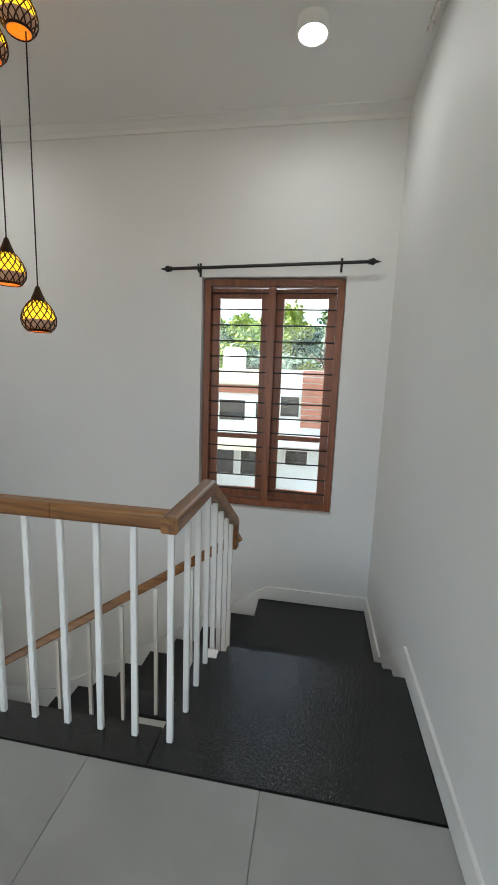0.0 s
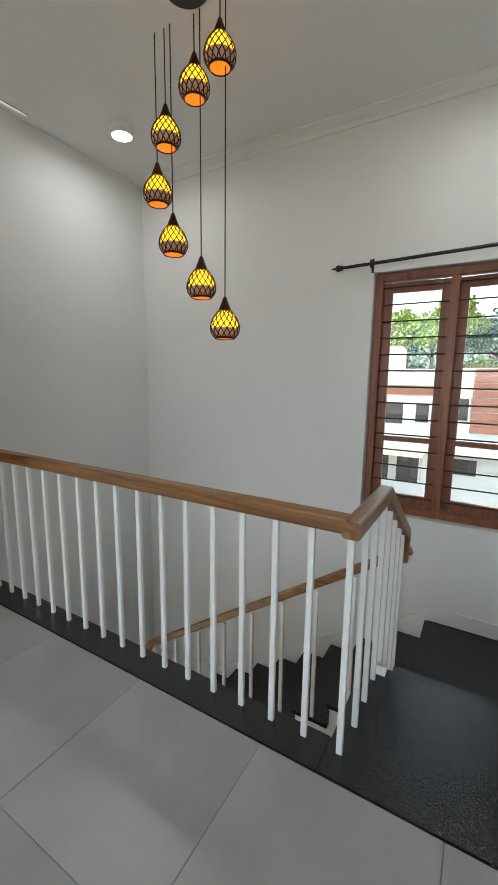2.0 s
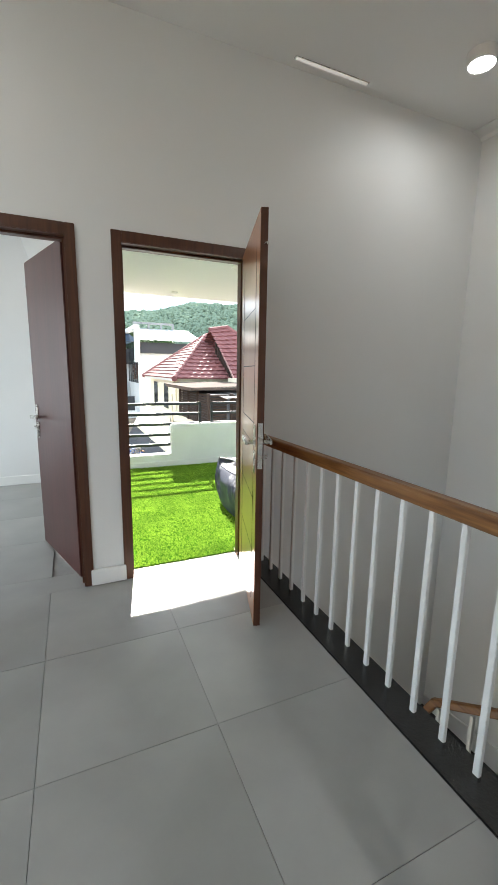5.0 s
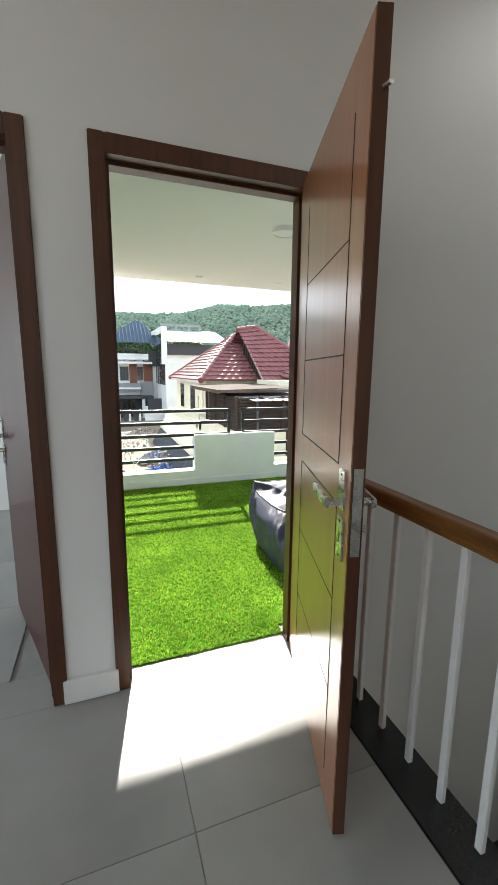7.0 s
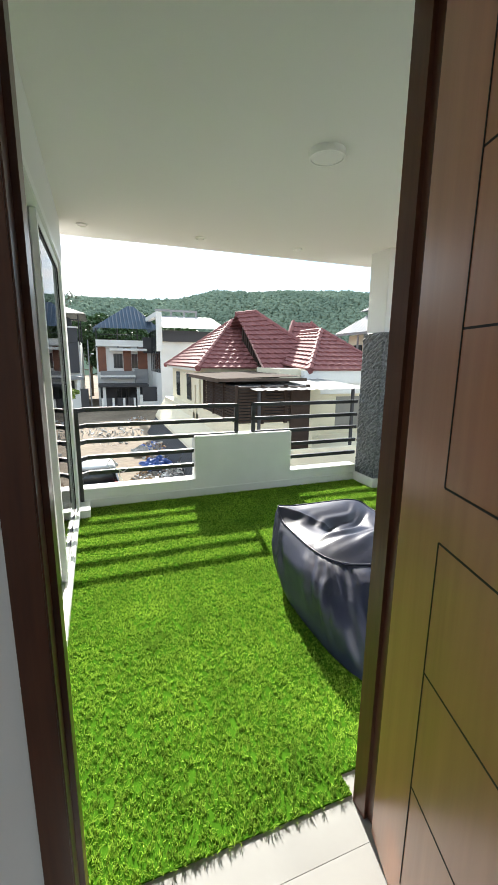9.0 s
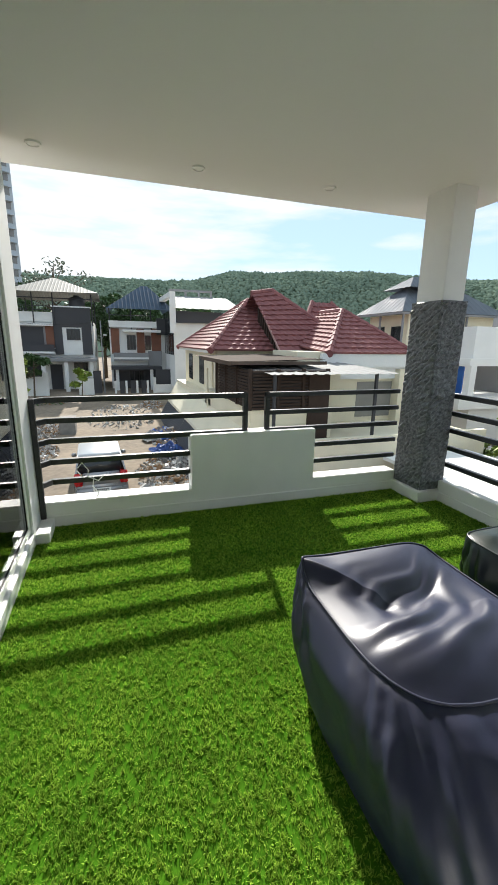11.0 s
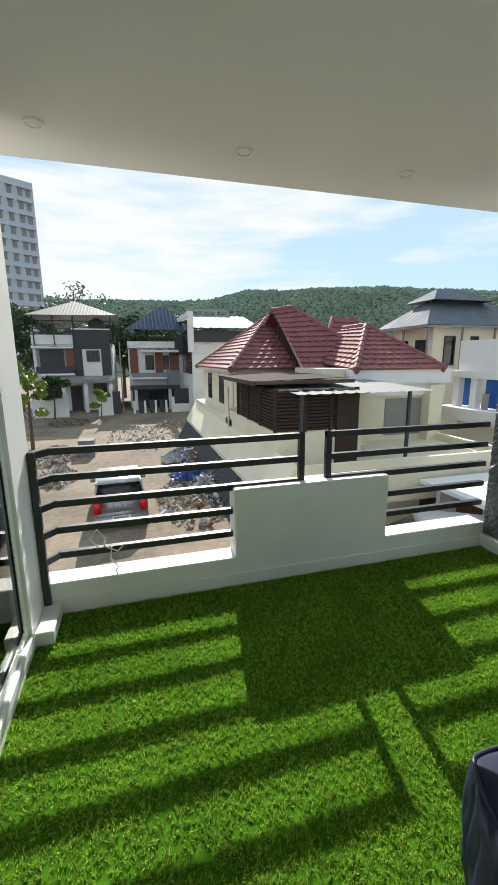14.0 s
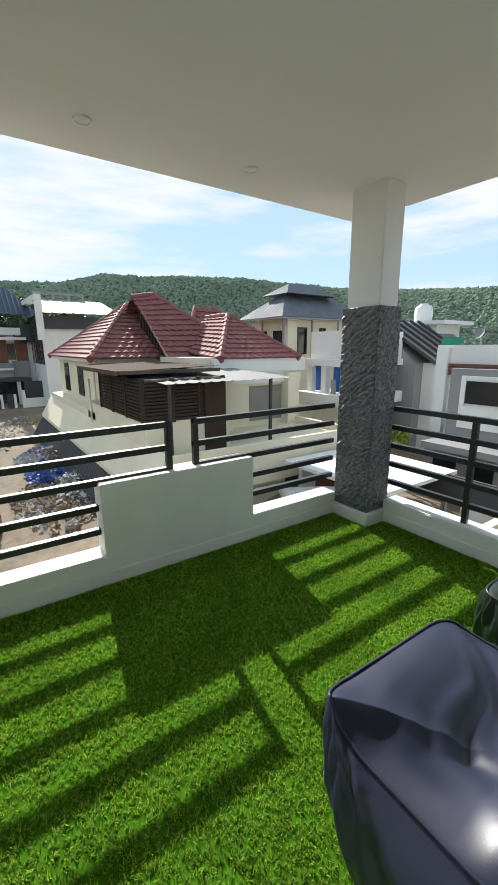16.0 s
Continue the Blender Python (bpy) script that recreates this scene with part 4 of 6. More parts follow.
# ---- bean bags ----
def bean_bag(base, bh, seam, sh, corners, material, label, seed=0.0):
    """A slumped lounger bag. base, seam: centres of the footprint and of the seat panel; bh, sh: their half lengths;
    corners: heights of the seat panel at its two back corners and at its front."""
    t = thing("bean_bag", (base[0], base[1], 0.02), label, "bean bag", "bean bags on the turf")
    U, V = 180, 90
    zl, zr, zf = corners
    bm = bmesh.new()

    def ringpoint(c, h, a, e_back, e_front):
        ca, sa = math.cos(a), math.sin(a)
        e = e_back if ca < 0 else e_front
        return c[0] + math.copysign(abs(ca) ** e, ca) * h[0], c[1] + math.copysign(abs(sa) ** e, sa) * h[1], ca, sa

    def seam_z(ca, sa):
        back = max(0, -ca)
        side = (zl + zr) / 2 + (zr - zl) / 2 * sa
        return zf + (side - zf) * min(1, back * 1.5)
    rings = []
    vs = 0.56
    for j in range(V + 1):
        v = j / V
        ring = []
        for i in range(U):
            a = 2 * math.pi * i / U
            bx, by, ca, sa = ringpoint(base, bh, a, 0.62, 0.72)
            sx, sy, _, _ = ringpoint(seam, sh, a, 0.20, 0.62)
            sz = seam_z(ca, sa)
            if v <= vs:
                k = v / vs
                f = k ** 0.9
                bul = 0.045 * math.sin(math.pi * k ** 0.8)
                px, py = bx + (sx - bx) * f + ca * bul, by + (sy - by) * f + sa * bul
                pz = sz * (0.35 * k + 0.65 * math.sin(k * math.pi / 2))
                # long slack folds that run slantwise down the side, and short gathers under the seam
                rip = noise.noise(Vector((a * 3.4 + k * 1.5 + seed, k * 1.1, seed)))
                fine = noise.noise(Vector((a * 10 - k * 2.5 + seed, k * 1.8, 4)))
                gath = noise.noise(Vector((a * 24 + seed, k * 1.5, 8)))
                d = (0.030 * rip + 0.024 * fine) * math.sin(math.pi * min(1, k * 1.02)) + 0.008 * gath * k ** 3 * (1 - k) * 6 + 0.003 * noise.noise(Vector((px * 25, py * 25, pz * 25)))
                px, py, pz = px + ca * d, py + sa * d, pz + 0.4 * d
            else:
                k = (v - vs) / (1 - vs)
                f = 1 - k
                px, py = seam[0] + (sx - seam[0]) * f, seam[1] + (sy - seam[1]) * f
                lx, ly = (px - seam[0]) / sh[0], (py - seam[1]) / sh[1]
                inner = 1 - f ** 4
                hollow = -0.05 * math.exp(-((lx + 0.12) / 0.38) ** 2) + 0.035 * math.exp(-((lx - 0.45) / 0.4) ** 2)
                # soft folds swing across the seat and fan out towards the sides
                u = lx + 0.30 * ly + 0.22 * ly * ly + 0.18 * noise.noise(Vector((lx * 1.7, ly * 1.7, seed)))
                g = noise.noise(Vector((lx * 1.6 + seed, ly * 3.2 + lx * 1.5, seed + 9)))
                fold = 0.015 * math.sin(u * 13.0 + seed) * math.exp(-((lx - 0.05) / 0.45) ** 2) + 0.007 * math.sin(u * 27.0 + 3 * ly) * math.exp(-((lx - 0.1) / 0.6) ** 2) + 0.008 * g
                pz = sz * f * f + (zf * 0.97) * (1 - f * f) + 0.05 * inner + (hollow + fold) * inner
            ring.append(bm.verts.new((px, py, max(0.004, pz) + 0.012)))
        rings.append(ring)
    for a, b in zip(rings, rings[1:]):
        for i in range(U):
            bm.faces.new((a[i], a[(i + 1) % U], b[(i + 1) % U], b[i]))
    bm.faces.new(list(reversed(rings[0])))
    line = [v.co.copy() for v in rings[int(V * vs)]]
    bmesh.ops.remove_doubles(bm, verts=bm.verts, dist=0.0008)
    part("cover", bm, material, t, smooth=True)
    bm = bmesh.new()
    n = len(line)
    tube = []
    for i, p in enumerate(line):
        d = (line[(i + 1) % n] - line[i - 1]).normalized()
        s1 = d.cross(Vector((0, 0, 1))).normalized()
        u1 = s1.cross(d)
        tube.append([bm.verts.new(p + s1 * (0.0045 * math.cos(q)) + u1 * (0.003 + 0.0045 * math.sin(q))) for q in [k * math.pi / 3 for k in range(6)]])
    for i in range(n):
        a, b = tube[i], tube[(i + 1) % n]
        for k in range(6):
            bm.faces.new((a[k], a[(k + 1) % 6], b[(k + 1) % 6], b[k]))
    part("piping", bm, material, t, "piped seam round the seat panel", True)
    return t


bean_bag((-5.52, 2.70), (0.59, 0.46), (-5.78, 2.635), (0.36, 0.325), (0.44, 0.375, 0.36), LEATHER, "navy blue leatherette bean bag slumped on the turf", 1.0)
bean_bag((-5.80, 3.60), (0.40, 0.38), (-5.83, 3.45), (0.31, 0.28), (0.40, 0.42, 0.40), LEATHER2, "dark green leatherette bean bag slumped on the turf", 5.0)


# ---- outside: materials ----
EARTH = mat("rutted_red_earth", (0.060, 0.050, 0.038), 0.95, 0.35, 0.33, 0.9, 4.5, colour2=(0.265, 0.215, 0.16), detail=14, fine_w=0.55, spec=0.2)
CREAM = mat("cream_render", (0.72, 0.66, 0.50), 0.8, 0.10, 0.7, 0.2, 30)
OUTWHITE = mat("weathered_white_render", (0.70, 0.70, 0.68), 0.75, 0.10, 0.6, 0.2, 30)
OUTGREY = mat("grey_render", (0.24, 0.24, 0.245), 0.8, 0.12, 0.7, 0.2, 30)
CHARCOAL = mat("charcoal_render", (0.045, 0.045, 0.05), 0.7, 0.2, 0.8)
RUST = mat("rust_brown_cladding", (0.17, 0.068, 0.040), 0.7, 0.25, 1.5)
REDTILE = mat("maroon_clay_roof_tile", (0.15, 0.050, 0.050), 0.75, 0.3, 2.5, 0.3, 20, colour2=(0.27, 0.11, 0.105), per_object=0.2, spec=0.3)
SHEET = mat("zinc_roof_sheet", (0.13, 0.145, 0.165), 0.75, 0.2, 1.2, spec=0.15)
SHEETBLUE = mat("blue_grey_roof_sheet", (0.055, 0.08, 0.115), 0.75, 0.2, 1.0, spec=0.12)
SHEETPALE = mat("weathered_tin_and_shaded_recess", (0.24, 0.23, 0.205), 0.65, 0.25, 0.8, spec=0.25)
SHEETWHITE = mat("dusty_white_roof_sheet", (0.27, 0.27, 0.26), 0.75, 0.2, 0.8, spec=0.12)
DARKWIN = mat("dark_window_glass", (0.015, 0.018, 0.02), 0.12, 0.2, 4, rough_var=0.02)
LOUVRE = mat("dark_brown_louvre", (0.05, 0.035, 0.028), 0.85, 0.2, 5, spec=0.15)
LEANTO = mat("brown_weathered_sheet", (0.10, 0.075, 0.06), 0.9, 0.35, 1.5, spec=0.1)
BRICKRED = mat("red_brick_facing", (0.34, 0.13, 0.085), 0.85, 0.2, 3, 0.4, 40)
LEAF = mat("tree_leaves", (0.020, 0.055, 0.012), 0.55, 0.4, 2.0, colour2=(0.06, 0.12, 0.03))
# Distance haze is put into these hill colours, paler and greyer than near leaves.
HAZYHILLLEAF = mat("haze_paled_hill_canopy", (0.12, 0.165, 0.125), 1.0, 0.4, 0.08, colour2=(0.23, 0.29, 0.21), detail=8, spec=0.0)
BARK = mat("tree_bark", (0.10, 0.075, 0.05), 0.9, 0.3, 8)
GZ = -3.7


def ground():
    bm = bmesh.new()
    N = 120
    g = []
    for j in range(N + 1):
        row = []
        for i in range(N + 1):
            a, b = (i / N * 2 - 1), (j / N * 2 - 1)
            x = -20 + math.copysign(abs(a) ** 2.6, a) * 1500
            y = 5 + math.copysign(abs(b) ** 2.6, b) * 1500
            near = math.exp(-((x + 25) / 40) ** 2 - ((y) / 40) ** 2)
            z = GZ + near * (0.10 * noise.noise(Vector((x * 0.35, y * 0.35, 0))) + 0.05 * noise.noise(Vector((x, y, 3))))
            row.append(bm.verts.new((x, y, z)))
        g.append(row)
    for j in range(N):
        for i in range(N):
            bm.faces.new((g[j][i], g[j][i + 1], g[j + 1][i + 1], g[j + 1][i]))
    solid("ground", bm, EARTH, "bare reddish earth lane with ruts and rubble", "ground", "structure", smooth=True)


ground()


def sheet_roof(name, parent, quad, material, ribs=0.25, th=0.03, label=""):
    """A ribbed metal roof plane: eave a-b, top d-c. The ribs run straight up the slope and stop at the hips."""
    a, b, c, d = [Vector(p) for p in quad]
    L = (b - a).length
    u = (b - a) / L
    n = u.cross((d - a) if (d - a).length > 0.01 else (c - a)).normalized()
    if n.z < 0:
        n = -n
    w = (c + d) / 2 - a
    w = (w - u * w.dot(u)).normalized()
    h, du, cu = ((c + d) / 2 - a).dot(w), (d - a).dot(u), (c - a).dot(u)
    k = max(2, int(L / ribs))
    bm = bmesh.new()
    prev = None
    for i in range(k * 4 + 1):
        x = L * i / (k * 4)
        f = 1.0
        if x < du:
            f = x / du
        elif x > cu:
            f = (L - x) / max(1e-6, L - cu)
        up = n * (th if i % 4 == 0 else 0)
        row = [bm.verts.new(a + u * x + up), bm.verts.new(a + u * x + w * (h * f) + up)]
        if prev:
            bm.faces.new((prev[0], row[0], row[1], prev[1]))
        prev = row
    return part(name, bm, material, parent, label)


def wbox(parent, name, mtl, *boxes, label=""):
    """One part for each box."""
    for b in boxes:
        ob = part(name, B(b), mtl, parent, label)
    return ob


def win_on_x(parent, x, y0, y1, z0, z1, bars=2, frame_m=None):
    """A window on a wall that faces +x."""
    f = frame_m or CHARCOAL
    w = part("window", B((x - 0.05, x + 0.02, y0, y1, z0, z1)), DARKWIN, parent)
    t = 0.07
    bs = [(x + 0.02, x + 0.06, y0, y0 + t, z0, z1), (x + 0.02, x + 0.06, y1 - t, y1, z0, z1), (x + 0.02, x + 0.06, y0 + t, y1 - t, z0, z0 + t), (x + 0.02, x + 0.06, y0 + t, y1 - t, z1 - t, z1)]
    for k in range(1, bars + 1):
        y = y0 + (y1 - y0) * k / (bars + 1)
        bs.append((x + 0.021, x + 0.055, y - 0.03, y + 0.03, z0 + t, z1 - t))
    part("frame", B(*bs), f, w)
    return w


def left_houses():
    # the house with the pale tin roof terrace
    h = thing("house", (-53, -3, GZ), "white and charcoal two-storey house with a tin-roofed terrace", "house")
    X = -50.0
    wbox(h, "wall", OUTWHITE, (X - 9, X, -7.5, -0.1, GZ, 3.0))
    wbox(h, "wall", CHARCOAL, (X - 0.5, X + 0.35, -3.74, -2.98, -0.2, 4.3), (X - 0.5, X + 0.35, -2.98, -1.2, 2.42, 4.3), (X - 0.5, X + 0.35, -1.2, -0.3, -0.2, 4.3), label="charcoal feature wall")
    wbox(h, "coping", OUTWHITE, (X - 0.55, X + 0.42, -3.82, -0.22, 4.3, 4.42), label="white coping")
    wbox(h, "wall", OUTWHITE, (X + 0.0, X + 0.30, -2.98, -1.2, -0.25, 2.42), label="white window surround")
    win_on_x(h, X + 0.30, -2.6, -1.35, 1.2, 2.3, 2)
    wbox(h, "wall", OUTGREY, (X - 0.5, X + 0.15, -7.2, -3.74, 0.42, 2.5), label="grey recessed balcony")
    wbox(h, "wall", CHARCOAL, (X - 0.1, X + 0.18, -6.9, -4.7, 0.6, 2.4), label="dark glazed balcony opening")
    wbox(h, "wall", RUST, (X + 0.1, X + 0.25, -4.5, -3.76, 0.45, 2.5), label="rust brown panel")
    wbox(h, "parapet", OUTWHITE, (X - 0.4, X + 0.6, -7.5, -3.75, 2.5, 2.75), (X - 0.2, X + 0.2, -7.5, -3.75, 2.9, 3.8))
    wbox(h, "balcony", CHARCOAL, (X, X + 0.9, -7.2, -3.75, 0.05, 0.30), (X + 0.85, X + 0.9, -7.2, -3.75, 0.30, 0.75), label="dark balcony slab")
    wbox(h, "balcony", OUTWHITE, (X + 0.9, X + 0.95, -7.2, -3.75, -0.10, 0.08))
    wbox(h, "porch", OUTGREY, (X, X + 2.4, -7.2, 0.1, -0.8, -0.5), label="porch slab")
    for y in (-4.9, -2.9, -0.6):
        wbox(h, "porch_column", OUTWHITE, (X + 1.9, X + 2.2, y, y + 0.35, GZ, -0.8))
    wbox(h, "door", CHARCOAL, (X, X + 0.08, -4.4, -3.3, GZ, -1.2))
    # thin dark sheet on the white wall paints the car porch's shade
    wbox(h, "wall", CHARCOAL, (X, X + 0.05, -7.0, -4.9, GZ, -0.9), label="car porch back wall, its shade put into the dark colour")
    win_on_x(h, X, -2.2, -0.9, -1.9, -1.0, 2)
    # terrace shelter
    e = [(X + 1.2, -7.7, 5.55), (X + 1.2, 0.6, 5.65), (X - 8.6, 0.6, 5.65), (X - 8.6, -7.7, 5.55)]
    r0, r1 = (X - 3.6, -4.1, 7.45), (X - 3.9, -3.6, 7.45)
    sheet_roof("roof", h, [e[0], e[1], r1, r0], SHEETPALE, 0.30, 0.014, "pale ribbed tin roof")
    sheet_roof("roof", h, [e[1], e[2], r1, r1], SHEETPALE, 0.30, 0.014)
    sheet_roof("roof", h, [e[3], e[0], r0, r0], SHEETPALE, 0.30, 0.014)
    sheet_roof("roof", h, [e[2], e[3], r0, r1], SHEETPALE, 0.30, 0.014)
    for x, y in ((X + 0.4, -7.2), (X + 0.4, -5.4), (X + 0.4, -0.1), (X + 0.4, -3.6), (X - 7, -7.2), (X - 7, -0.1)):
        bm = bmesh.new()
        rod(bm, (x, y, 2.6), (x, y, 5.6), 0.06)
        part("roof_post", bm, CHARCOAL, h)
    for y0, y1 in ((-7.2, -3.6), (-3.6, -0.1)):
        bm = bmesh.new()
        rod(bm, (X + 0.4, y0, 5.1), (X + 0.4, y1, 5.1), 0.05)
        part("roof_beam", bm, CHARCOAL, h)
    for z in (4.0, 4.35):
        bm = bmesh.new()
        rod(bm, (X + 0.4, -7.2, z), (X + 0.4, -3.8, z), 0.03)
        part("terrace_rail", bm, CHARCOAL, h)
    bm = bmesh.new()
    lathe(bm, [(0.0, 0.0), (0.72, 0.0), (0.75, 0.1), (0.75, 0.9), (0.6, 1.1), (0.3, 1.2), (0.3, 1.3), (0.0, 1.3)], 20, (X - 0.6, -1.5, 4.2))
    part("water_tank", bm, CHARCOAL, h, "black plastic water tank", True)
    wbox(h, "boundary_wall", OUTWHITE, (X + 5.0, X + 5.15, -7.0, -4.4, GZ, -2.0), (X + 5.0, X + 5.15, -1.2, -0.2, GZ, -2.2), (X + 4.9, X + 5.25, -4.4, -4.0, GZ, -1.6), (X + 4.9, X + 5.25, -1.5, -1.2, GZ, -1.6))
    wbox(h, "gate", CHARCOAL, (X + 5.05, X + 5.1, -5.9, -5.0, -2.9, -2.1), (X + 5.05, X + 5.1, -0.2, 0.5, GZ + 0.1, -1.5))

    # the second house, with a blue sheet roof
    h = thing("house", (-53, 4.5, GZ), "white house with brown panels and a blue sheet roof", "house")
    ya, yb = 1.4, 7.5
    wbox(h, "wall", OUTWHITE, (X - 8, X, ya, yb, GZ, 2.6))
    wbox(h, "parapet", OUTWHITE, (X - 0.2, X + 0.5, ya, 6.15, 2.55, 3.2), (X - 0.1, X + 1.0, 2.7, 6.5, 2.1, 2.35))
    wbox(h, "wall", CHARCOAL, (X - 0.2, X + 0.6, 6.15, yb - 0.1, 1.9, 3.55), label="charcoal upper block")
    for y0, y1 in ((1.55, 2.35), (4.1, 4.9), (5.6, 6.6)):
        wbox(h, "wall", RUST, (X, X + 0.15, y0, y1, -0.1, 2.45), label="rust brown panel")
    win_on_x(h, X, 3.1, 4.0, 0.3, 1.8, 2)
    win_on_x(h, X, 4.95, 5.55, 0.3, 1.8, 1)
    wbox(h, "balcony", OUTGREY, (X, X + 0.8, 1.7, 5.2, -0.8, 0.0))
    wbox(h, "balcony", OUTWHITE, (X + 0.8, X + 0.85, 1.7, 5.2, -0.62, -0.44))
    wbox(h, "wall", OUTGREY, (X + 0.0, X + 0.5, 5.2, 6.6, -1.3, 0.2), label="grey projecting block")
    wbox(h, "porch", CHARCOAL, (X, X + 2.2, 1.4, 6.4, -1.6, -1.3))
    for y in (1.8, 5.2, 6.0):
        wbox(h, "porch_column", OUTWHITE, (X + 1.7, X + 2.0, y, y + 0.3, GZ, -1.6))
    # the shade under this porch is also a thin charcoal sheet
    wbox(h, "wall", CHARCOAL, (X, X + 0.04, 1.6, 6.2, GZ, -1.6), label="porch back wall with shade put into its colour")
    win_on_x(h, X + 0.05, 3.2, 4.7, -2.9, -1.8, 2)
    for k in range(7):
        wbox(h, "gate_panel", CHARCOAL if k % 2 else OUTWHITE, (X + 4.5, X + 4.6, 1.6 + k * 0.5, 1.6 + k * 0.5 + (0.42 if k % 2 else 0.2), GZ, -2.5))
    wbox(h, "side_gate", CHARCOAL, (X + 3.5, X + 3.6, 5.6, 7.9, GZ, -1.5))
    wbox(h, "boundary_wall", OUTWHITE, (X + 4.5, X + 4.65, 5.2, 5.5, GZ, -2.2), (X + 4.5, X + 4.65, 5.5, 7.8, GZ, -2.9))
    zr = 4.35
    r0, r1 = (X - 3.5, 5.0, 7.1), (X - 3.5, 5.7, 7.1)
    e = [(X + 1.0, 1.2, zr), (X + 1.0, 8.0, zr), (X - 9, 8.0, zr), (X - 9, 1.2, zr)]
    sheet_roof("roof", h, [e[0], e[1], r1, r0], SHEETBLUE, 0.4, 0.016, "blue-grey ribbed sheet roof")
    sheet_roof("roof", h, [e[1], e[2], r1, r1], SHEETBLUE, 0.4, 0.016)
    sheet_roof("roof", h, [e[3], e[0], r0, r0], SHEETBLUE, 0.4, 0.016)
    for y in (1.5, 3.6, 5.6, 7.4):
        bm = bmesh.new()
        rod(bm, (X + 0.4, y, 2.4), (X + 0.4, y, zr), 0.06)
        part("roof_post", bm, CHARCOAL, h)
    bm = bmesh.new()
    rod(bm, (X + 0.4, 1.5, 3.75), (X + 0.4, 6.1, 3.75), 0.04)
    part("terrace_rail", bm, CHARCOAL, h)

    # the third house with sloped white frames
    h = thing("house", (-46, 11, GZ), "modern white house with sloping frame roof and glazed side", "house")
    X = -43.0
    wbox(h, "wall", OUTWHITE, (X - 9, X, 7.6, 14.0, GZ, 3.2))
    bm = bmesh.new()
    prism(bm, [(X - 9, 7.2, 5.2), (X + 0.6, 7.2, 5.0), (X + 0.6, 7.2, 1.5), (X + 0.2, 7.2, 1.5), (X + 0.2, 7.2, 4.6), (X - 9, 7.2, 4.8)], (0, 0.5, 0))
    part("frame", bm, OUTWHITE, h)
    sheet_roof("roof", h, [(X + 0.8, 7.6, 3.6), (X + 0.8, 14, 3.6), (X - 5, 14, 5.2), (X - 5, 7.6, 5.2)], SHEETWHITE, 0.8, 0.03, "pale sheet roof")
    for k in range(5):
        wbox(h, "window", DARKWIN, (X - 8 + k * 1.6, X - 6.8 + k * 1.6, 7.55, 7.6, -0.5, 3.6))
    wbox(h, "fascia", CHARCOAL, (X + 0.0, X + 0.3, 7.8, 14.0, 2.4, 3.4))
    wbox(h, "parapet", OUTGREY, (X - 6, X - 5.8, 8.0, 12.5, 5.75, 5.95))
    for y in (8.2, 9.6, 11.0, 12.3):
        wbox(h, "parapet_post", OUTGREY, (X - 6, X - 5.8, y, y + 0.2, 5.0, 5.75))
    h.matrix_basis = Matrix.Translation((0, -0.55, 0.5)) @ h.matrix_basis


left_houses()


def tiled_plane(parent, a, b, c, d, label="", course=0.36, w=0.30):
    """A clay-tiled roof plane. Eave a-b, top d-c; wavy tiles in stepped courses, one mesh."""
    a, b, c, d = [Vector(p) for p in (a, b, c, d)]
    n = (b - a).cross((d - a) if (d - a).length > 0.01 else (c - a)).normalized()
    if n.z < 0:
        n = -n
    rise = max((d - a).length, (c - b).length)
    rows = max(2, int(rise / course))
    bm = bmesh.new()
    for j in range(rows):
        t0, t1 = j / rows, (j + 1) / rows
        l0, r0, l1, r1 = a.lerp(d, t0), b.lerp(c, t0), a.lerp(d, t1), b.lerp(c, t1)
        k = max(1, int((r0 - l0).length / w))
        prev = None
        for i in range(k * 2 + 1):
            s = i / (k * 2)
            hump = 0.028 if i % 2 else 0.0
            lo, hi = l0.lerp(r0, s) + n * (0.05 + hump), l1.lerp(r1, s) + n * (0.0 + hump)
            row = [bm.verts.new(l0.lerp(r0, s)), bm.verts.new(lo), bm.verts.new(hi)]
            if prev:
                bm.faces.new((prev[0], row[0], row[1], prev[1]))
                bm.faces.new((prev[1], row[1], row[2], prev[2]))
            prev = row
    return part("roof_plane", bm, REDTILE, parent, label)


def ridge_caps(parent, a, b, r=0.11):
    a, b = Vector(a), Vector(b)
    n = max(1, int((b - a).length / 0.38))
    bm = bmesh.new()
    for k in range(n):
        p, q = a.lerp(b, k / n), a.lerp(b, (k + 1.08) / n)
        rod(bm, p, q, r * 1.12, r * 0.92, seg=8)
    return part("ridge_tiles", bm, REDTILE, parent, "row of half-round ridge tiles")


HOUSE_SCALE = Matrix.Translation((1.1, -0.316, -0.344)) @ Matrix.Diagonal((1.2, 1.2, 1.32, 1))


PINKBOARD = mat("faded_pink_board", (0.40, 0.24, 0.21), 0.8, 0.2, 2)


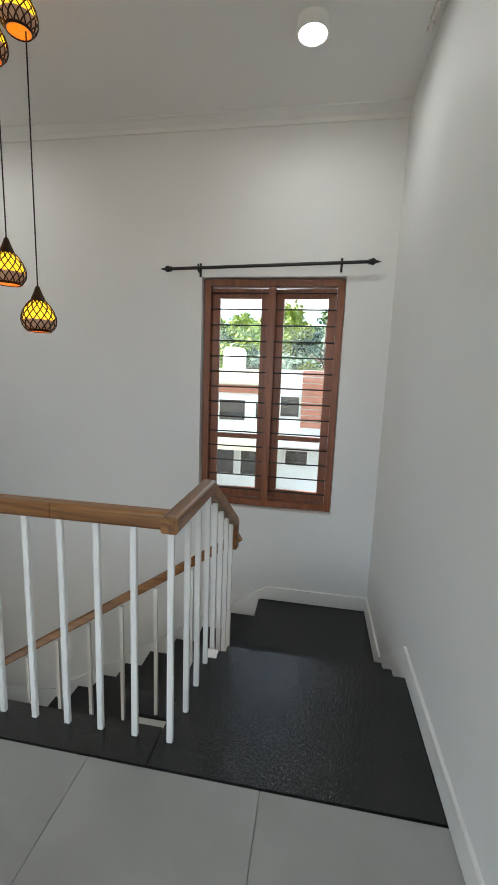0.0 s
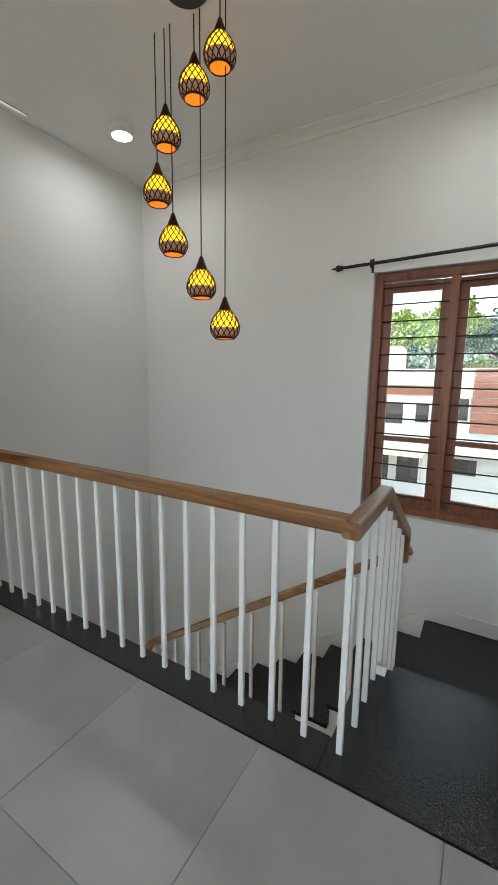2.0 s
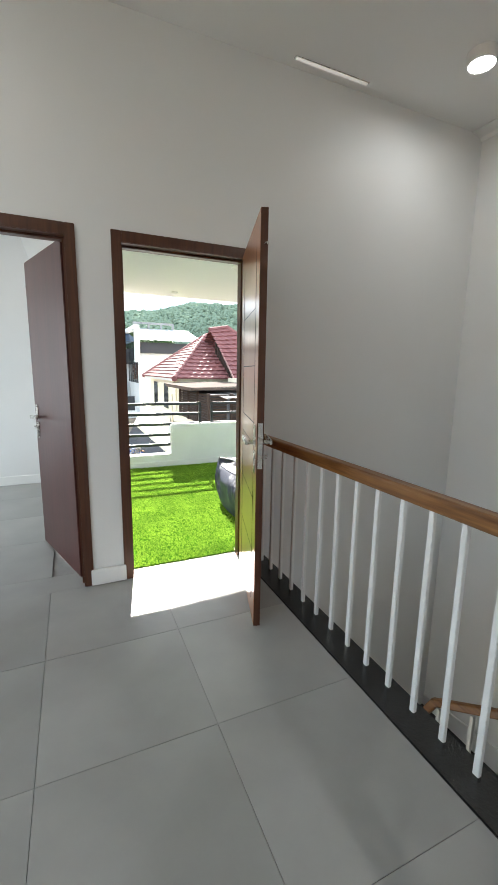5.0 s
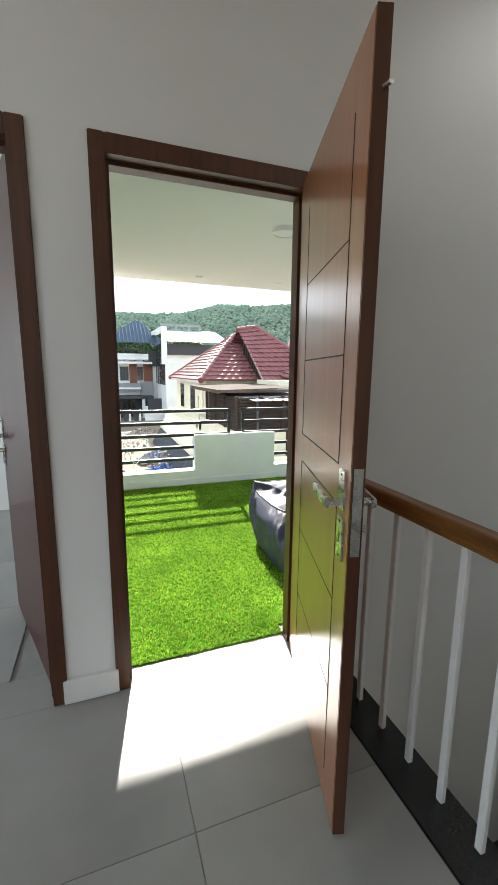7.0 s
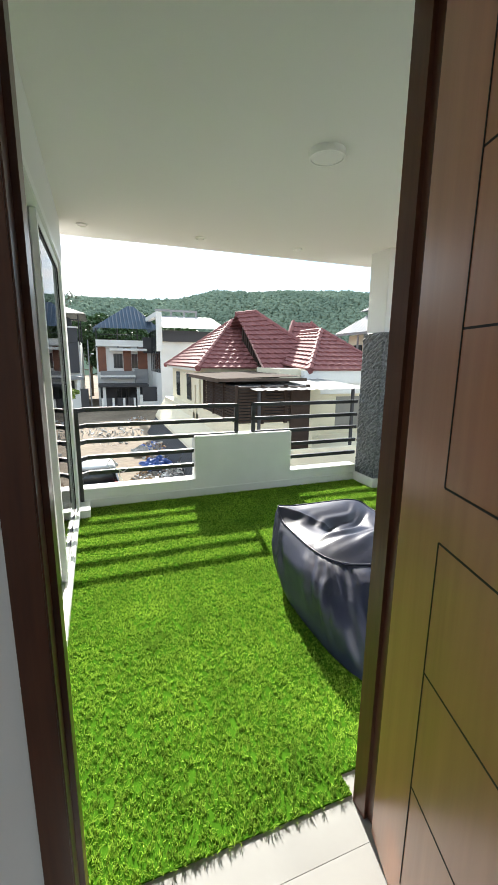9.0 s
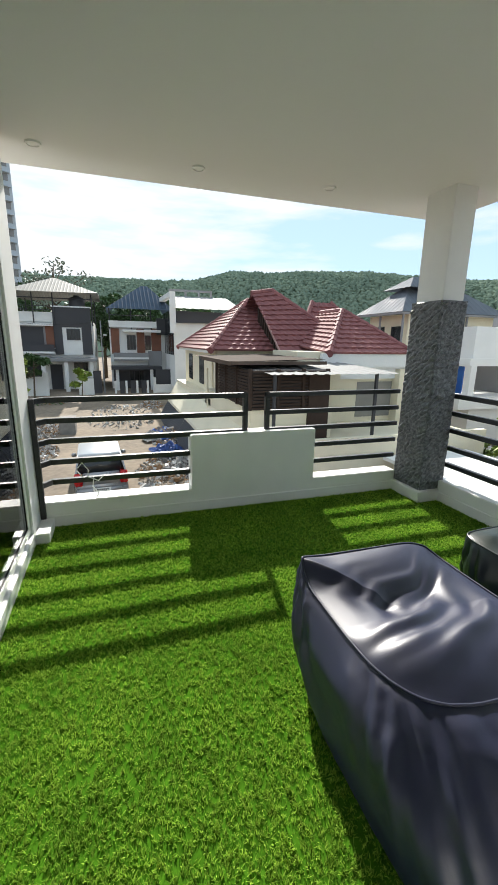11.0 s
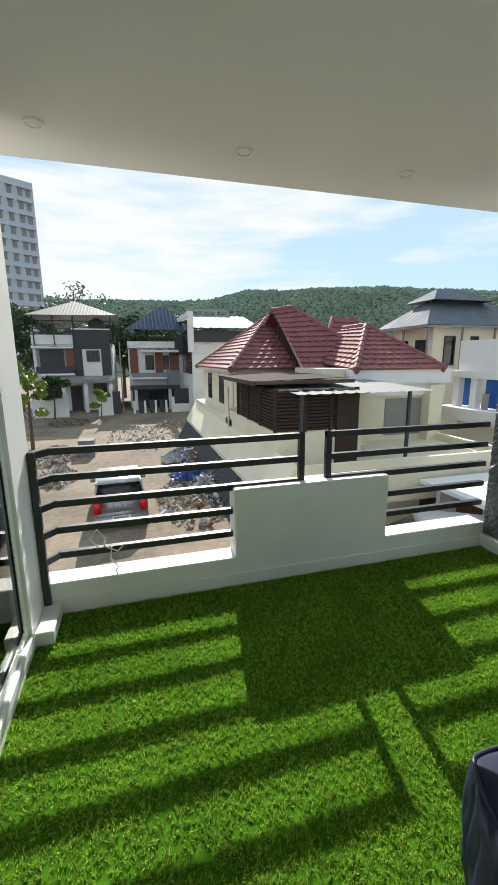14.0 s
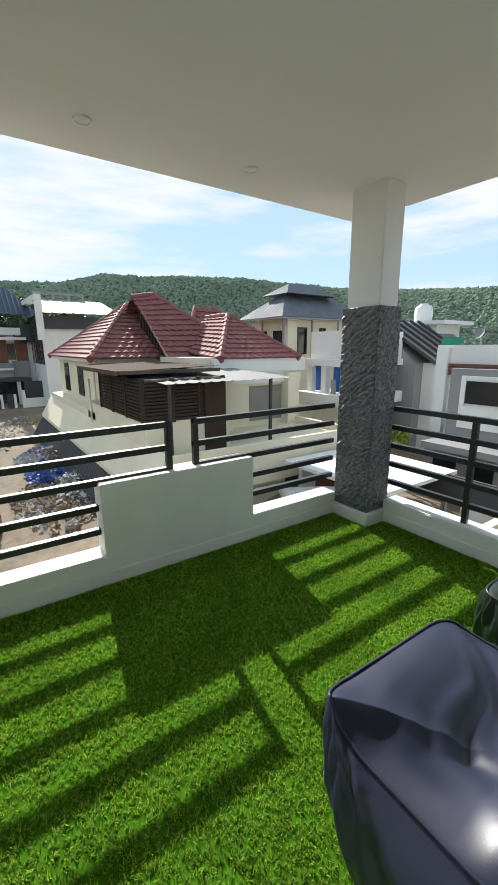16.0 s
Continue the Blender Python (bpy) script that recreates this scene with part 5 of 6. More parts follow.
def red_house():
    h = thing("house", (-20, 8, GZ), "cream two-storey house with a maroon tiled hip roof", "house")
    wbox(h, "wall", CREAM, (-26.8, -19.9, 5.3, 12.0, GZ, 1.05), (-19.0, -16.9, 7.2, 11.3, GZ, 1.0))
    ez = 0.95
    FL, FB, AP = (-19.6, 5.0, ez), (-27.4, 5.0, ez), (-23.4, 7.6, 2.90)
    AP2 = (-23.4, 8.5, 2.92)
    tiled_plane(h, FB, FL, AP, AP, "maroon clay tiles")
    tiled_plane(h, FL, (-19.6, 9.0, ez), AP2, AP)
    tiled_plane(h, (-27.4, 13, ez), FB, AP, AP2)
    tiled_plane(h, (-19.6, 13, ez), (-27.4, 13, ez), AP2, AP2)
    tiled_plane(h, (-19.6, 9, ez), (-19.6, 13, ez), AP2, AP2)
    ridge_caps(h, FL, AP)
    ridge_caps(h, FB, AP)
    ridge_caps(h, AP, AP2)
    # cross gable with a slatted end
    G0, G1 = (-21.6, 7.2, 3.00), (-21.6, 8.1, 3.14)
    g0, g1 = (-18.6, 7.35, ez), (-18.6, 10.5, ez)
    tiled_plane(h, g0, g1, G1, G0)
    tiled_plane(h, (-24, 10.5, 1.9), (-24, 7.35, 1.9), G0, G1)
    tiled_plane(h, g1, (-24.5, 10.5, ez), G1, G1)
    ridge_caps(h, G0, G1)
    ridge_caps(h, G1, (-18.9, 10.6, 1.1))
    bm = bmesh.new()
    for k in range(11):
        x = -21.6 + 0.26 * k
        top = 2.86 - (x + 21.6) * 0.70
        box(bm, x, x + 0.13, 7.5, 7.56, ez, top)
    part("gable_slats", bm, LOUVRE, h, "dark slatted gable end")
    bm = bmesh.new()
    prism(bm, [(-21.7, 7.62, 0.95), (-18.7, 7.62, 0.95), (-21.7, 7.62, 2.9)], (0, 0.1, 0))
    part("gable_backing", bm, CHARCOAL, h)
    bm = bmesh.new()
    bar(bm, (-21.4, 7.33, 2.86), (-18.55, 7.33, 0.90), 0.04, 0.075)
    part("bargeboard", bm, PINKBOARD, h, "faded pink bargeboard")
    # small rear gable
    tiled_plane(h, (-22.2, 9.9, 1.6), (-22.2, 13.0, 1.6), (-23.6, 12.0, 3.0), (-23.6, 11.0, 3.0))
    ridge_caps(h, (-23.6, 11.0, 3.0), (-22.2, 9.9, 1.8))
    ridge_caps(h, (-23.6, 12.0, 3.0), (-22.2, 13.0, 1.8))
    # front wing hip
    NC, RC, PK = (-16.6, 8.2, ez), (-16.6, 11.5, ez), (-19.3, 10.15, 2.36)
    tiled_plane(h, NC, RC, PK, PK)
    tiled_plane(h, (-21.0, 8.2, ez + 0.3), NC, PK, (-21.0, 10.15, 2.36))
    tiled_plane(h, RC, (-21.0, 11.7, ez), (-21.0, 10.15, 2.36), PK)
    ridge_caps(h, NC, PK)
    ridge_caps(h, RC, PK)
    ridge_caps(h, (-21.0, 10.15, 2.36), PK)
    wbox(h, "fascia", OUTWHITE, (-16.85, -16.65, 8.0, 11.8, 0.55, 0.95), (-16.95, -16.75, 8.1, 11.7, 0.2, 0.55), (-27.3, -19.7, 5.05, 5.15, 0.85, 0.97))
    # verandah recess on the front wing: flat grey-beige sheet painted as shaded cream
    wbox(h, "opening", SHEETPALE, (-16.92, -16.88, 9.5, 10.9, -1.0, 0.1))
    wbox(h, "column", CREAM, (-16.9, -16.5, 10.9, 11.4, -1.2, 0.5), (-16.9, -16.5, 8.1, 8.6, -1.2, 0.5))
    # louvred lean-to
    wbox(h, "lean_to_wall", CREAM, (-19.9, -14.5, 4.86, 7.2, GZ, -0.30), label="cream lower wall")
    for k in range(12):
        z = -0.28 + k * 0.076
        wbox(h, "louvre", LOUVRE, (-18.0, -14.46, 4.84, 4.88, z, z + 0.05))
    for k in range(12):
        z = -0.28 + k * 0.076
        wbox(h, "louvre", LOUVRE, (-14.52, -14.46, 4.9, 7.0, z, z + 0.05))
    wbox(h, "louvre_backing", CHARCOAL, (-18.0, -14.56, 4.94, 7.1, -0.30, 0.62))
    for x in (-18.0, -16.8, -15.65, -14.5):
        wbox(h, "louvre_post", LOUVRE, (x - 0.04, x + 0.04, 4.81, 4.89, -0.30, 0.65))
    for y in (5.6, 6.3, 7.0):
        wbox(h, "louvre_post", LOUVRE, (-14.53, -14.43, y - 0.04, y + 0.04, -0.32, 0.65))
    wbox(h, "door", LOUVRE, (-14.5, -14.42, 6.45, 7.05, -1.15, 0.6))
    sheet_roof("roof_sheet", h, [(-19.85, 4.5, 0.78), (-15.0, 4.55, 0.78), (-15.0, 7.2, 0.84), (-19.85, 7.2, 0.84)], LEANTO, 0.3, 0.015, "brown sheet lean-to roof")
    sheet_roof("canopy_sheet", h, [(-13.95, 5.15, 0.55), (-13.85, 8.75, 0.56), (-17.2, 8.75, 0.71), (-17.2, 4.95, 0.71)], SHEETWHITE, 0.3, 0.018, "pale translucent canopy sheet")
    for y in (5.3, 8.2):
        wbox(h, "canopy_post", CHARCOAL, (-14.10, -14.03, y, y + 0.07, -1.2, 0.56))
    wbox(h, "eave_board", LEANTO, (-14.98, -14.93, 4.5, 7.2, 0.72, 0.80), (-18.6, -14.98, 4.44, 4.50, 0.70, 0.80))
    # terrace in front
    wbox(h, "terrace", CREAM, (-16.9, -13.4, 4.86, 11.4, -1.75, -1.15))
    wbox(h, "wall", CREAM, (-16.9, -13.6, 4.86, 8.4, GZ, -1.75))
    wbox(h, "porch_wall", OUTWHITE, (-16.9, -16.7, 8.4, 11.4, GZ, -1.75))
    wbox(h, "porch_column", CREAM, (-13.8, -13.45, 9.2, 9.6, GZ, -1.75))
    wbox(h, "parapet", CREAM, (-13.4, -13.25, 4.86, 11.4, -1.75, -0.80), (-16.9, -13.4, 11.25, 11.4, -1.15, -0.95), (-14.4, -13.4, 4.86, 5.0, -1.15, -0.95))
    wbox(h, "wall", CREAM, (-27.0, -19.0, 4.86, 5.3, GZ, -0.6))
    bm = bmesh.new()
    prism(bm, [(-27.5, 4.9, -0.75), (-27.5, 4.38, -1.58), (-27.5, 4.38, -1.70), (-27.5, 4.9, -1.70)], (14.2, 0, 0))
    part("sloping_ledge", bm, CREAM, h, "sloping cream ledge along the lane side")
    # pipes
    bm = bmesh.new()
    rod(bm, (-19.3, 4.82, -2.0), (-19.3, 4.82, 0.4), 0.035)
    rod(bm, (-20.4, 5.26, -0.6), (-20.4, 5.26, 0.7), 0.03)
    part("drain_pipe", bm, CREAM, h)
    for k, x in enumerate((-25.6, -23.0)):
        wbox(h, "window", DARKWIN, (x, x + 0.9, 5.27, 5.29, -0.4, 0.7))
    # dark sheets leaning along the lane side
    s = thing("sheet_fence", (-20, 4.3, GZ), "dark corrugated sheets leaning against the lane wall", "fence")
    for k in range(5):
        xa = -27.6 + k * 2.85
        sheet_roof("sheet", s, [(xa, 3.75, -2.75), (xa + 2.8, 3.75, -2.75), (xa + 2.8, 4.42, -1.72), (xa, 4.42, -1.72)], CHARCOAL, 0.25, 0.02)
    w = thing("boundary_wall", (-20, 3.6, GZ), "low grey cement boundary wall along the lane", "wall")
    wbox(w, "wall", OUTGREY, (-34.0, -12.5, 3.55, 3.72, GZ, -2.75))
    for o in (h, s, w):
        o.matrix_basis = HOUSE_SCALE @ o.matrix_basis


red_house()


def ridge_height(i, deg):
    """Height of the wooded ridge: highest in the west-north-west, lower to both sides."""
    drop = 4.2 * min(1, max(0, (deg - 164.5) / 5)) + 7.0 * min(1, max(0, (146 - deg) / 22))
    return 29.3 - drop + 1.6 * noise.noise(Vector((i * 0.035, 4, 0))) + 1.2 * noise.noise(Vector((i * 0.15, 1, 0)))


def hills():
    bm = bmesh.new()
    cols, rows = 170, 16
    g = []
    for i in range(cols + 1):
        a = radians(70 + 170 * i / cols)     # from the north round to the west-south-west
        base = 128 + 14 * noise.noise(Vector((i * 0.05, 0, 2)))
        top = ridge_height(i, 70 + 170 * i / cols)
        row = []
        for j in range(rows + 1):
            t = j / rows
            r = base + 60 * t
            z = GZ + (top - GZ) * math.sin(t * math.pi / 2)
            row.append(bm.verts.new((-5 + r * math.cos(a), 2 + r * math.sin(a), z)))
        g.append(row)
    for i in range(cols):
        for j in range(rows):
            bm.faces.new((g[i][j], g[i + 1][j], g[i + 1][j + 1], g[i][j + 1]))
    hill = solid("hill", bm, HAZYHILLLEAF, "wooded green hill on the horizon, haze put into its colour", "hill", "stuff", smooth=True)
    # the tree canopy: many small clumps
    rng = random.Random(4)
    cl = bmesh.new()
    bmesh.ops.create_icosphere(cl, subdivisions=1, radius=1.0)
    base_v = np.array([v.co[:] for v in cl.verts])
    base_f = np.array([[v.index for v in f.verts] for f in cl.faces])
    cl.free()
    V, F = [], []
    k = 0
    for _ in range(30000):
        i, j = rng.randrange(cols), rng.uniform(2, rows)
        a = radians(70 + 170 * (i + rng.random()) / cols)
        deg = math.degrees(a)
        base = 128 + 14 * noise.noise(Vector((i * 0.05, 0, 2)))
        top = ridge_height(i, deg)
        t = (j / rows)
        r = base + 60 * t
        z = GZ + (top - GZ) * math.sin(t * math.pi / 2)
        s = rng.uniform(0.5, 1.1)
        vv = base_v * np.array([s, s, s * rng.uniform(0.7, 1.2)]) * (1 + 0.35 * np.array([[rng.uniform(-1, 1)] for _ in base_v]))
        V.append(vv + np.array([-5 + r * math.cos(a), 2 + r * math.sin(a), z + 0.3]))
        F.append(base_f + k)
        k += len(base_v)
    me = bpy.data.meshes.new("canopy")
    me.from_pydata(np.concatenate(V).tolist(), [], np.concatenate(F).tolist())
    me.materials.append(HAZYHILLLEAF)
    ob = new("canopy", me)
    ob.parent = hill
    tagged(ob, "", "", "", "stuff")


hills()


TOWERGREY = mat("pale_blue_grey_render", (0.46, 0.51, 0.56), 0.8, 0.06, 0.1)


def tower():
    t = thing("apartment_tower", (-120, -20, GZ), "tall pale apartment tower with rows of small windows", "building")
    wbox(t, "wall", TOWERGREY, (-132, -120, -27, -18.0, GZ, 42))
    for k in range(14):
        for y in (-25.6, -23.2, -20.9, -19.2):
            wbox(t, "window", OUTGREY, (-120.05, -119.9, y - 0.5, y + 0.5, 1 + k * 2.9, 2.5 + k * 2.9))
            wbox(t, "sunshade", TOWERGREY, (-120.0, -119.3, y - 0.8, y + 0.8, 2.6 + k * 2.9, 2.75 + k * 2.9))
    corner = Matrix.Translation((-120, -18.2, 0))
    t.matrix_basis = corner @ pose(0, 0, 0, 0, 0, 30) @ corner.inverted() @ t.matrix_basis


tower()


# ---- houses to the north and beyond the column ----
def grey_roof_house():
    h = thing("house", (-28, 21, GZ), "cream house with a two-tiered grey hip roof and white block", "house")
    wbox(h, "wall", CREAM, (-29.8, -25.9, 18.7, 25.4, GZ, 3.1))
    e = 3.2
    a, b, c, d = (-30.3, 17.8, e), (-25.36, 17.8, e), (-25.36, 26, e), (-30.3, 26, e)
    r0, r1 = (-27.8, 20.0, 5.0), (-27.8, 23.8, 5.0)
    for q in ([a, b, r0, r0], [b, c, r1, r0], [c, d, r1, r1], [d, a, r0, r1]):
        sheet_roof("roof", h, q, SHEET, 0.4, 0.018, "grey ribbed sheet roof")
    e2 = 4.75
    a, b, c, d = (-29.2, 19.1, e2), (-26.5, 19.1, e2), (-26.5, 23.6, e2), (-29.2, 23.6, e2)
    r0, r1 = (-27.8, 20.3, 5.55), (-27.8, 22.3, 5.55)
    for q in ([a, b, r0, r0], [b, c, r1, r0], [c, d, r1, r1], [d, a, r0, r1]):
        sheet_roof("upper_roof", h, q, SHEET, 0.4, 0.018, "small raised grey sheet roof")
    wbox(h, "eave_board", OUTGREY, (-30.3, -25.36, 17.8, 17.86, e - 0.14, e - 0.02), (-25.42, -25.36, 17.86, 26, e - 0.14, e - 0.02))
    for x, y in ((-29.9, 18.0), (-27.8, 18.0), (-25.6, 18.0), (-25.6, 20.4), (-25.6, 22.8)):
        wbox(h, "roof_post", OUTGREY, (x, x + 0.1, y, y + 0.1, 0.4, e - 0.14))
    win_on_x(h, -25.9, 19.5, 20.3, 0.9, 2.6, 0)
    win_on_x(h, -25.9, 21.4, 22.0, 1.9, 2.6, 1)
    for x in (-29.0, -27.3):
        wbox(h, "window", DARKWIN, (x, x + 0.9, 18.6, 18.7, 0.9, 2.4))
    for z in (0.9, 1.2, 1.5):
        bm = bmesh.new()
        rod(bm, (-29.9, 18.05, z), (-25.6, 18.05, z), 0.03)
        part("terrace_rail", bm, CHARCOAL, h)
    # white block in front, with an open storey hung with blue tarpaulin
    wbox(h, "terrace", OUTWHITE, (-20.2, -17.7, 15.4, 19.0, 0.8, 2.05), label="white terrace wall")
    wbox(h, "slab", OUTWHITE, (-20.5, -17.6, 15.2, 19.0, 0.5, 0.8), (-20.6, -17.5, 14.8, 19.0, -1.25, -0.74), label="white floor slab")
    for x in (-20.3, -19.35, -17.9):
        wbox(h, "pillar", OUTWHITE, (x, x + 0.3, 15.3, 15.6, -0.74, 0.5))
    wbox(h, "tarpaulin", mat("blue_tarpaulin", (0.02, 0.12, 0.42), 0.5, 0.25, 3), (-20.05, -19.4, 15.65, 15.7, -0.7, 0.5), (-18.9, -18.3, 15.65, 15.7, -0.7, 0.45), label="blue tarpaulin")
    wbox(h, "wall", OUTGREY, (-20.3, -17.6, 18.0, 18.2, GZ, 0.5))
    wbox(h, "board", OUTGREY, (-18.7, -18.4, 15.3, 15.34, -0.74, -0.1), label="grey board leaning on the slab edge")
    wbox(h, "base_wall", OUTWHITE, (-20.2, -17.7, 15.6, 18, GZ, -1.25))


def gable_house():
    h = thing("house", (-18, 21, GZ), "grey gabled house with an open pergola roof and a white tank", "house")
    bm = bmesh.new()
    prism(bm, [(-20.2, 19, GZ), (-16.9, 19, GZ), (-16.9, 19, 0.55), (-19.2, 19, 2.6), (-20.2, 19, 2.6)], (0, 6, 0))
    part("wall", bm, OUTGREY, h, "plain grey gable wall")
    for k in range(6):
        y = 19.0 + k * 0.7
        bm = bmesh.new()
        bar(bm, (-19.3, y, 2.72), (-15.9, y, 0.62), 0.08, 0.12)
        part("pergola_bar", bm, CHARCOAL, h)
    sheet_roof("pergola_sheet", h, [(-15.9, 19.0, 0.5), (-15.9, 23, 0.5), (-19.3, 23, 2.6), (-19.3, 19, 2.6)], SHEETPALE, 0.6, 0.02, "pale sloping pergola sheet")
    wbox(h, "wall", OUTWHITE, (-16.9, -15.4, 19.6, 25, GZ, 0.6))
    wbox(h, "stair_head", OUTWHITE, (-21.0, -18.6, 23.2, 25.6, 0, 2.55))
    wbox(h, "slab", OUTWHITE, (-21.4, -18.0, 22.9, 26.0, 2.55, 2.75))
    bm = bmesh.new()
    lathe(bm, [(0.0, 0), (0.48, 0), (0.5, 0.1), (0.5, 0.75), (0.42, 0.9), (0.25, 0.98), (0.25, 1.05), (0, 1.05)], 20, (-20.1, 24.2, 2.75))
    part("water_tank", bm, OUTWHITE, h, "white plastic water tank", True)
    wbox(h, "vent", CHARCOAL, (-18.6, -18.0, 18.9, 18.98, 1.2, 2.0))


def white_modern_house():
    h = thing("house", (-11.5, 17, GZ), "white modern house with orange-brown bands and a grey frame", "house")
    wbox(h, "wall", OUTWHITE, (-13.6, -6.0, 15.2, 24, GZ, 1.40))
    wbox(h, "wall", OUTWHITE, (-13.5, -13.1, 15.0, 15.2, -2.4, 1.3))
    for k in range(4):
        wbox(h, "band", RUST, (-13.1, -9.0, 15.08, 15.2, 0.42 + k * 0.1, 0.49 + k * 0.1))
    wbox(h, "wall", OUTGREY, (-12.7, -9.5, 14.6, 15.2, -1.7, 0.66), label="grey projecting frame")
    wbox(h, "window_surround", OUTWHITE, (-12.3, -10.3, 14.52, 14.6, -1.2, 0.45))
    w = wbox(h, "window", DARKWIN, (-12.15, -11.0, 14.46, 14.52, -0.4, 0.30))
    part("frame", B((-12.2, -12.1, 14.42, 14.46, -0.5, 0.4), (-11.05, -10.95, 14.42, 14.46, -0.5, 0.4)), OUTWHITE, w)
    wbox(h, "balcony", OUTGREY, (-12.9, -9.0, 13.6, 14.6, -1.85, -1.65))
    wbox(h, "wall", OUTGREY, (-13.4, -8.0, 14.6, 15.2, GZ, -1.9))
    for x in (-13.0, -11.8):
        wbox(h, "opening", DARKWIN, (x, x + 0.8, 14.56, 14.6, -3.4, -2.2))
    bm = bmesh.new()
    lathe(bm, [(0.0, 0.0), (0.10, 0.012), (0.17, 0.05), (0.19, 0.08)], 16, (0, 0, 0))
    bmesh.ops.transform(bm, matrix=Matrix.Translation((-12.4, 15.6, 1.75)) @ pose(0, 0, 0, 70, 0, -20), verts=bm.verts)
    rod(bm, (-12.4, 15.65, 1.4), (-12.4, 15.65, 1.75), 0.03)
    part("satellite_dish", bm, OUTGREY, h, smooth=True)
    wbox(h, "net", mat("green_shade_net", (0.02, 0.25, 0.17), 0.7), (-13.5, -12.8, 15.2, 15.25, 1.4, 1.65), label="green shade net")


def low_white_roof():
    h = thing("car_porch", (-12.8, 10.8, GZ), "low white flat-roofed car porch", "shed")
    wbox(h, "roof", OUTWHITE, (-14.6, -11.0, 9.2, 12.4, -2.08, -1.98), label="white painted flat roof")
    for x, y in ((-11.2, 9.4), (-11.2, 12.1), (-14.4, 12.1)):
        wbox(h, "post", OUTGREY, (x, x + 0.12, y, y + 0.12, GZ, -2.08))
    wbox(h, "back_wall", OUTWHITE, (-14.6, -14.45, 9.8, 12.4, GZ, -2.08))
    wbox(h, "door", RUST, (-14.45, -14.38, 10.4, 11.3, GZ, -2.2))
    wbox(h, "wall", OUTWHITE, (-10.6, -9.0, 12.0, 12.2, GZ, -2.4))
    wbox(h, "hedge_wall", CHARCOAL, (-12.8, -9.2, 11.9, 12.0, -2.6, -2.0))
    w = thing("compound_wall", (-9.4, 8, GZ), "plain cement compound wall beside the house", "wall")
    wbox(w, "wall", CREAM, (-9.5, -9.3, 5.0, 13.5, GZ, -2.6))


def car(name, x, y, turn, body_m, label):
    """A small hatchback whose rear is at local +x."""
    c = thing(name, (x, y, GZ), label, "car")
    m = Matrix.Translation((x, y, GZ)) @ pose(0, 0, 0, 0, 0, turn)
    W = 0.80

    def P(name, pts, w0, w1, mtl, parent=c, label="", bev=0.05):
        """Side outline (x, z) drawn across the width; w0, w1: half widths at foot and top."""
        bm = bmesh.new()
        zs = [p[1] for p in pts]
        lo, hi = min(zs), max(zs)
        L, R = [], []
        for px, pz in pts:
            w = w0 + (w1 - w0) * (pz - lo) / (hi - lo)
            L.append(bm.verts.new((px, -w, pz)))
            R.append(bm.verts.new((px, w, pz)))
        bm.faces.new(L)
        bm.faces.new(list(reversed(R)))
        n = len(pts)
        for i in range(n):
            bm.faces.new((L[i], R[i], R[(i + 1) % n], L[(i + 1) % n]))
        bmesh.ops.recalc_face_normals(bm, faces=bm.faces)
        if bev:
            bmesh.ops.bevel(bm, geom=bm.edges[:], offset=bev, segments=3, affect="EDGES")
        bmesh.ops.transform(bm, matrix=m, verts=bm.verts)
        return part(name, bm, mtl, parent, label, True)
    body = P("body", [(-0.2, 0.28), (0.0, 0.25), (0.0, 0.62), (-0.12, 0.95), (-3.0, 0.92), (-3.55, 0.78), (-3.62, 0.3)], 0.80, 0.76, body_m, bev=0.07)
    P("cabin", [(-0.10, 0.90), (-0.42, 1.40), (-0.75, 1.49), (-1.9, 1.49), (-2.85, 0.92)], 0.75, 0.66, DARKWIN, bev=0.06)
    P("roof", [(-0.30, 1.40), (-0.60, 1.50), (-1.0, 1.53), (-1.9, 1.52), (-2.15, 1.42)], 0.69, 0.61, ROOFSILVER, label="pale silver roof", bev=0.03)
    P("tailgate", [(0.012, 0.62), (-0.11, 0.97), (-0.14, 0.97), (-0.05, 0.60)], 0.56, 0.54, body_m, bev=0.01)
    for s in (-1, 1):
        for px in (-0.62, -2.95):
            bm = bmesh.new()
            rod(bm, m @ Vector((px, s * 0.62, 0.29)), m @ Vector((px, s * 0.81, 0.29)), 0.29, seg=24)
            wh = part("wheel", bm, GASKET, c)
            bm = bmesh.new()
            rod(bm, m @ Vector((px, s * 0.80, 0.29)), m @ Vector((px, s * 0.82, 0.29)), 0.18, seg=16)
            part("rim", bm, SHEET, wh)
        bm = bmesh.new()
        box(bm, -0.16, 0.016, s * 0.55, s * 0.785, 0.58, 0.99, 0.03, m)
        part("tail_light", bm, TAILRED, c, "red tail light", True)
        bm = bmesh.new()
        box(bm, -2.45, -2.3, s * 0.76, s * 0.92, 0.93, 1.05, 0.02, m)
        part("mirror", bm, body_m, c, "", True)
        bm = bmesh.new()
        bar(bm, m @ Vector((-0.06, s * 0.73, 0.93)), m @ Vector((-0.43, s * 0.625, 1.42)), 0.05, 0.05)
        part("pillar", bm, body_m, c)
    bm = bmesh.new()
    box(bm, -0.01, 0.05, -0.76, 0.76, 0.28, 0.52, 0.03, m)
    part("bumper", bm, body_m, c, "", True)
    bm = bmesh.new()
    box(bm, 0.045, 0.058, -0.26, 0.26, 0.40, 0.51, 0.003, m)
    pl = part("number_plate", bm, OUTWHITE, c, "white number plate with unreadable characters")
    bm = bmesh.new()
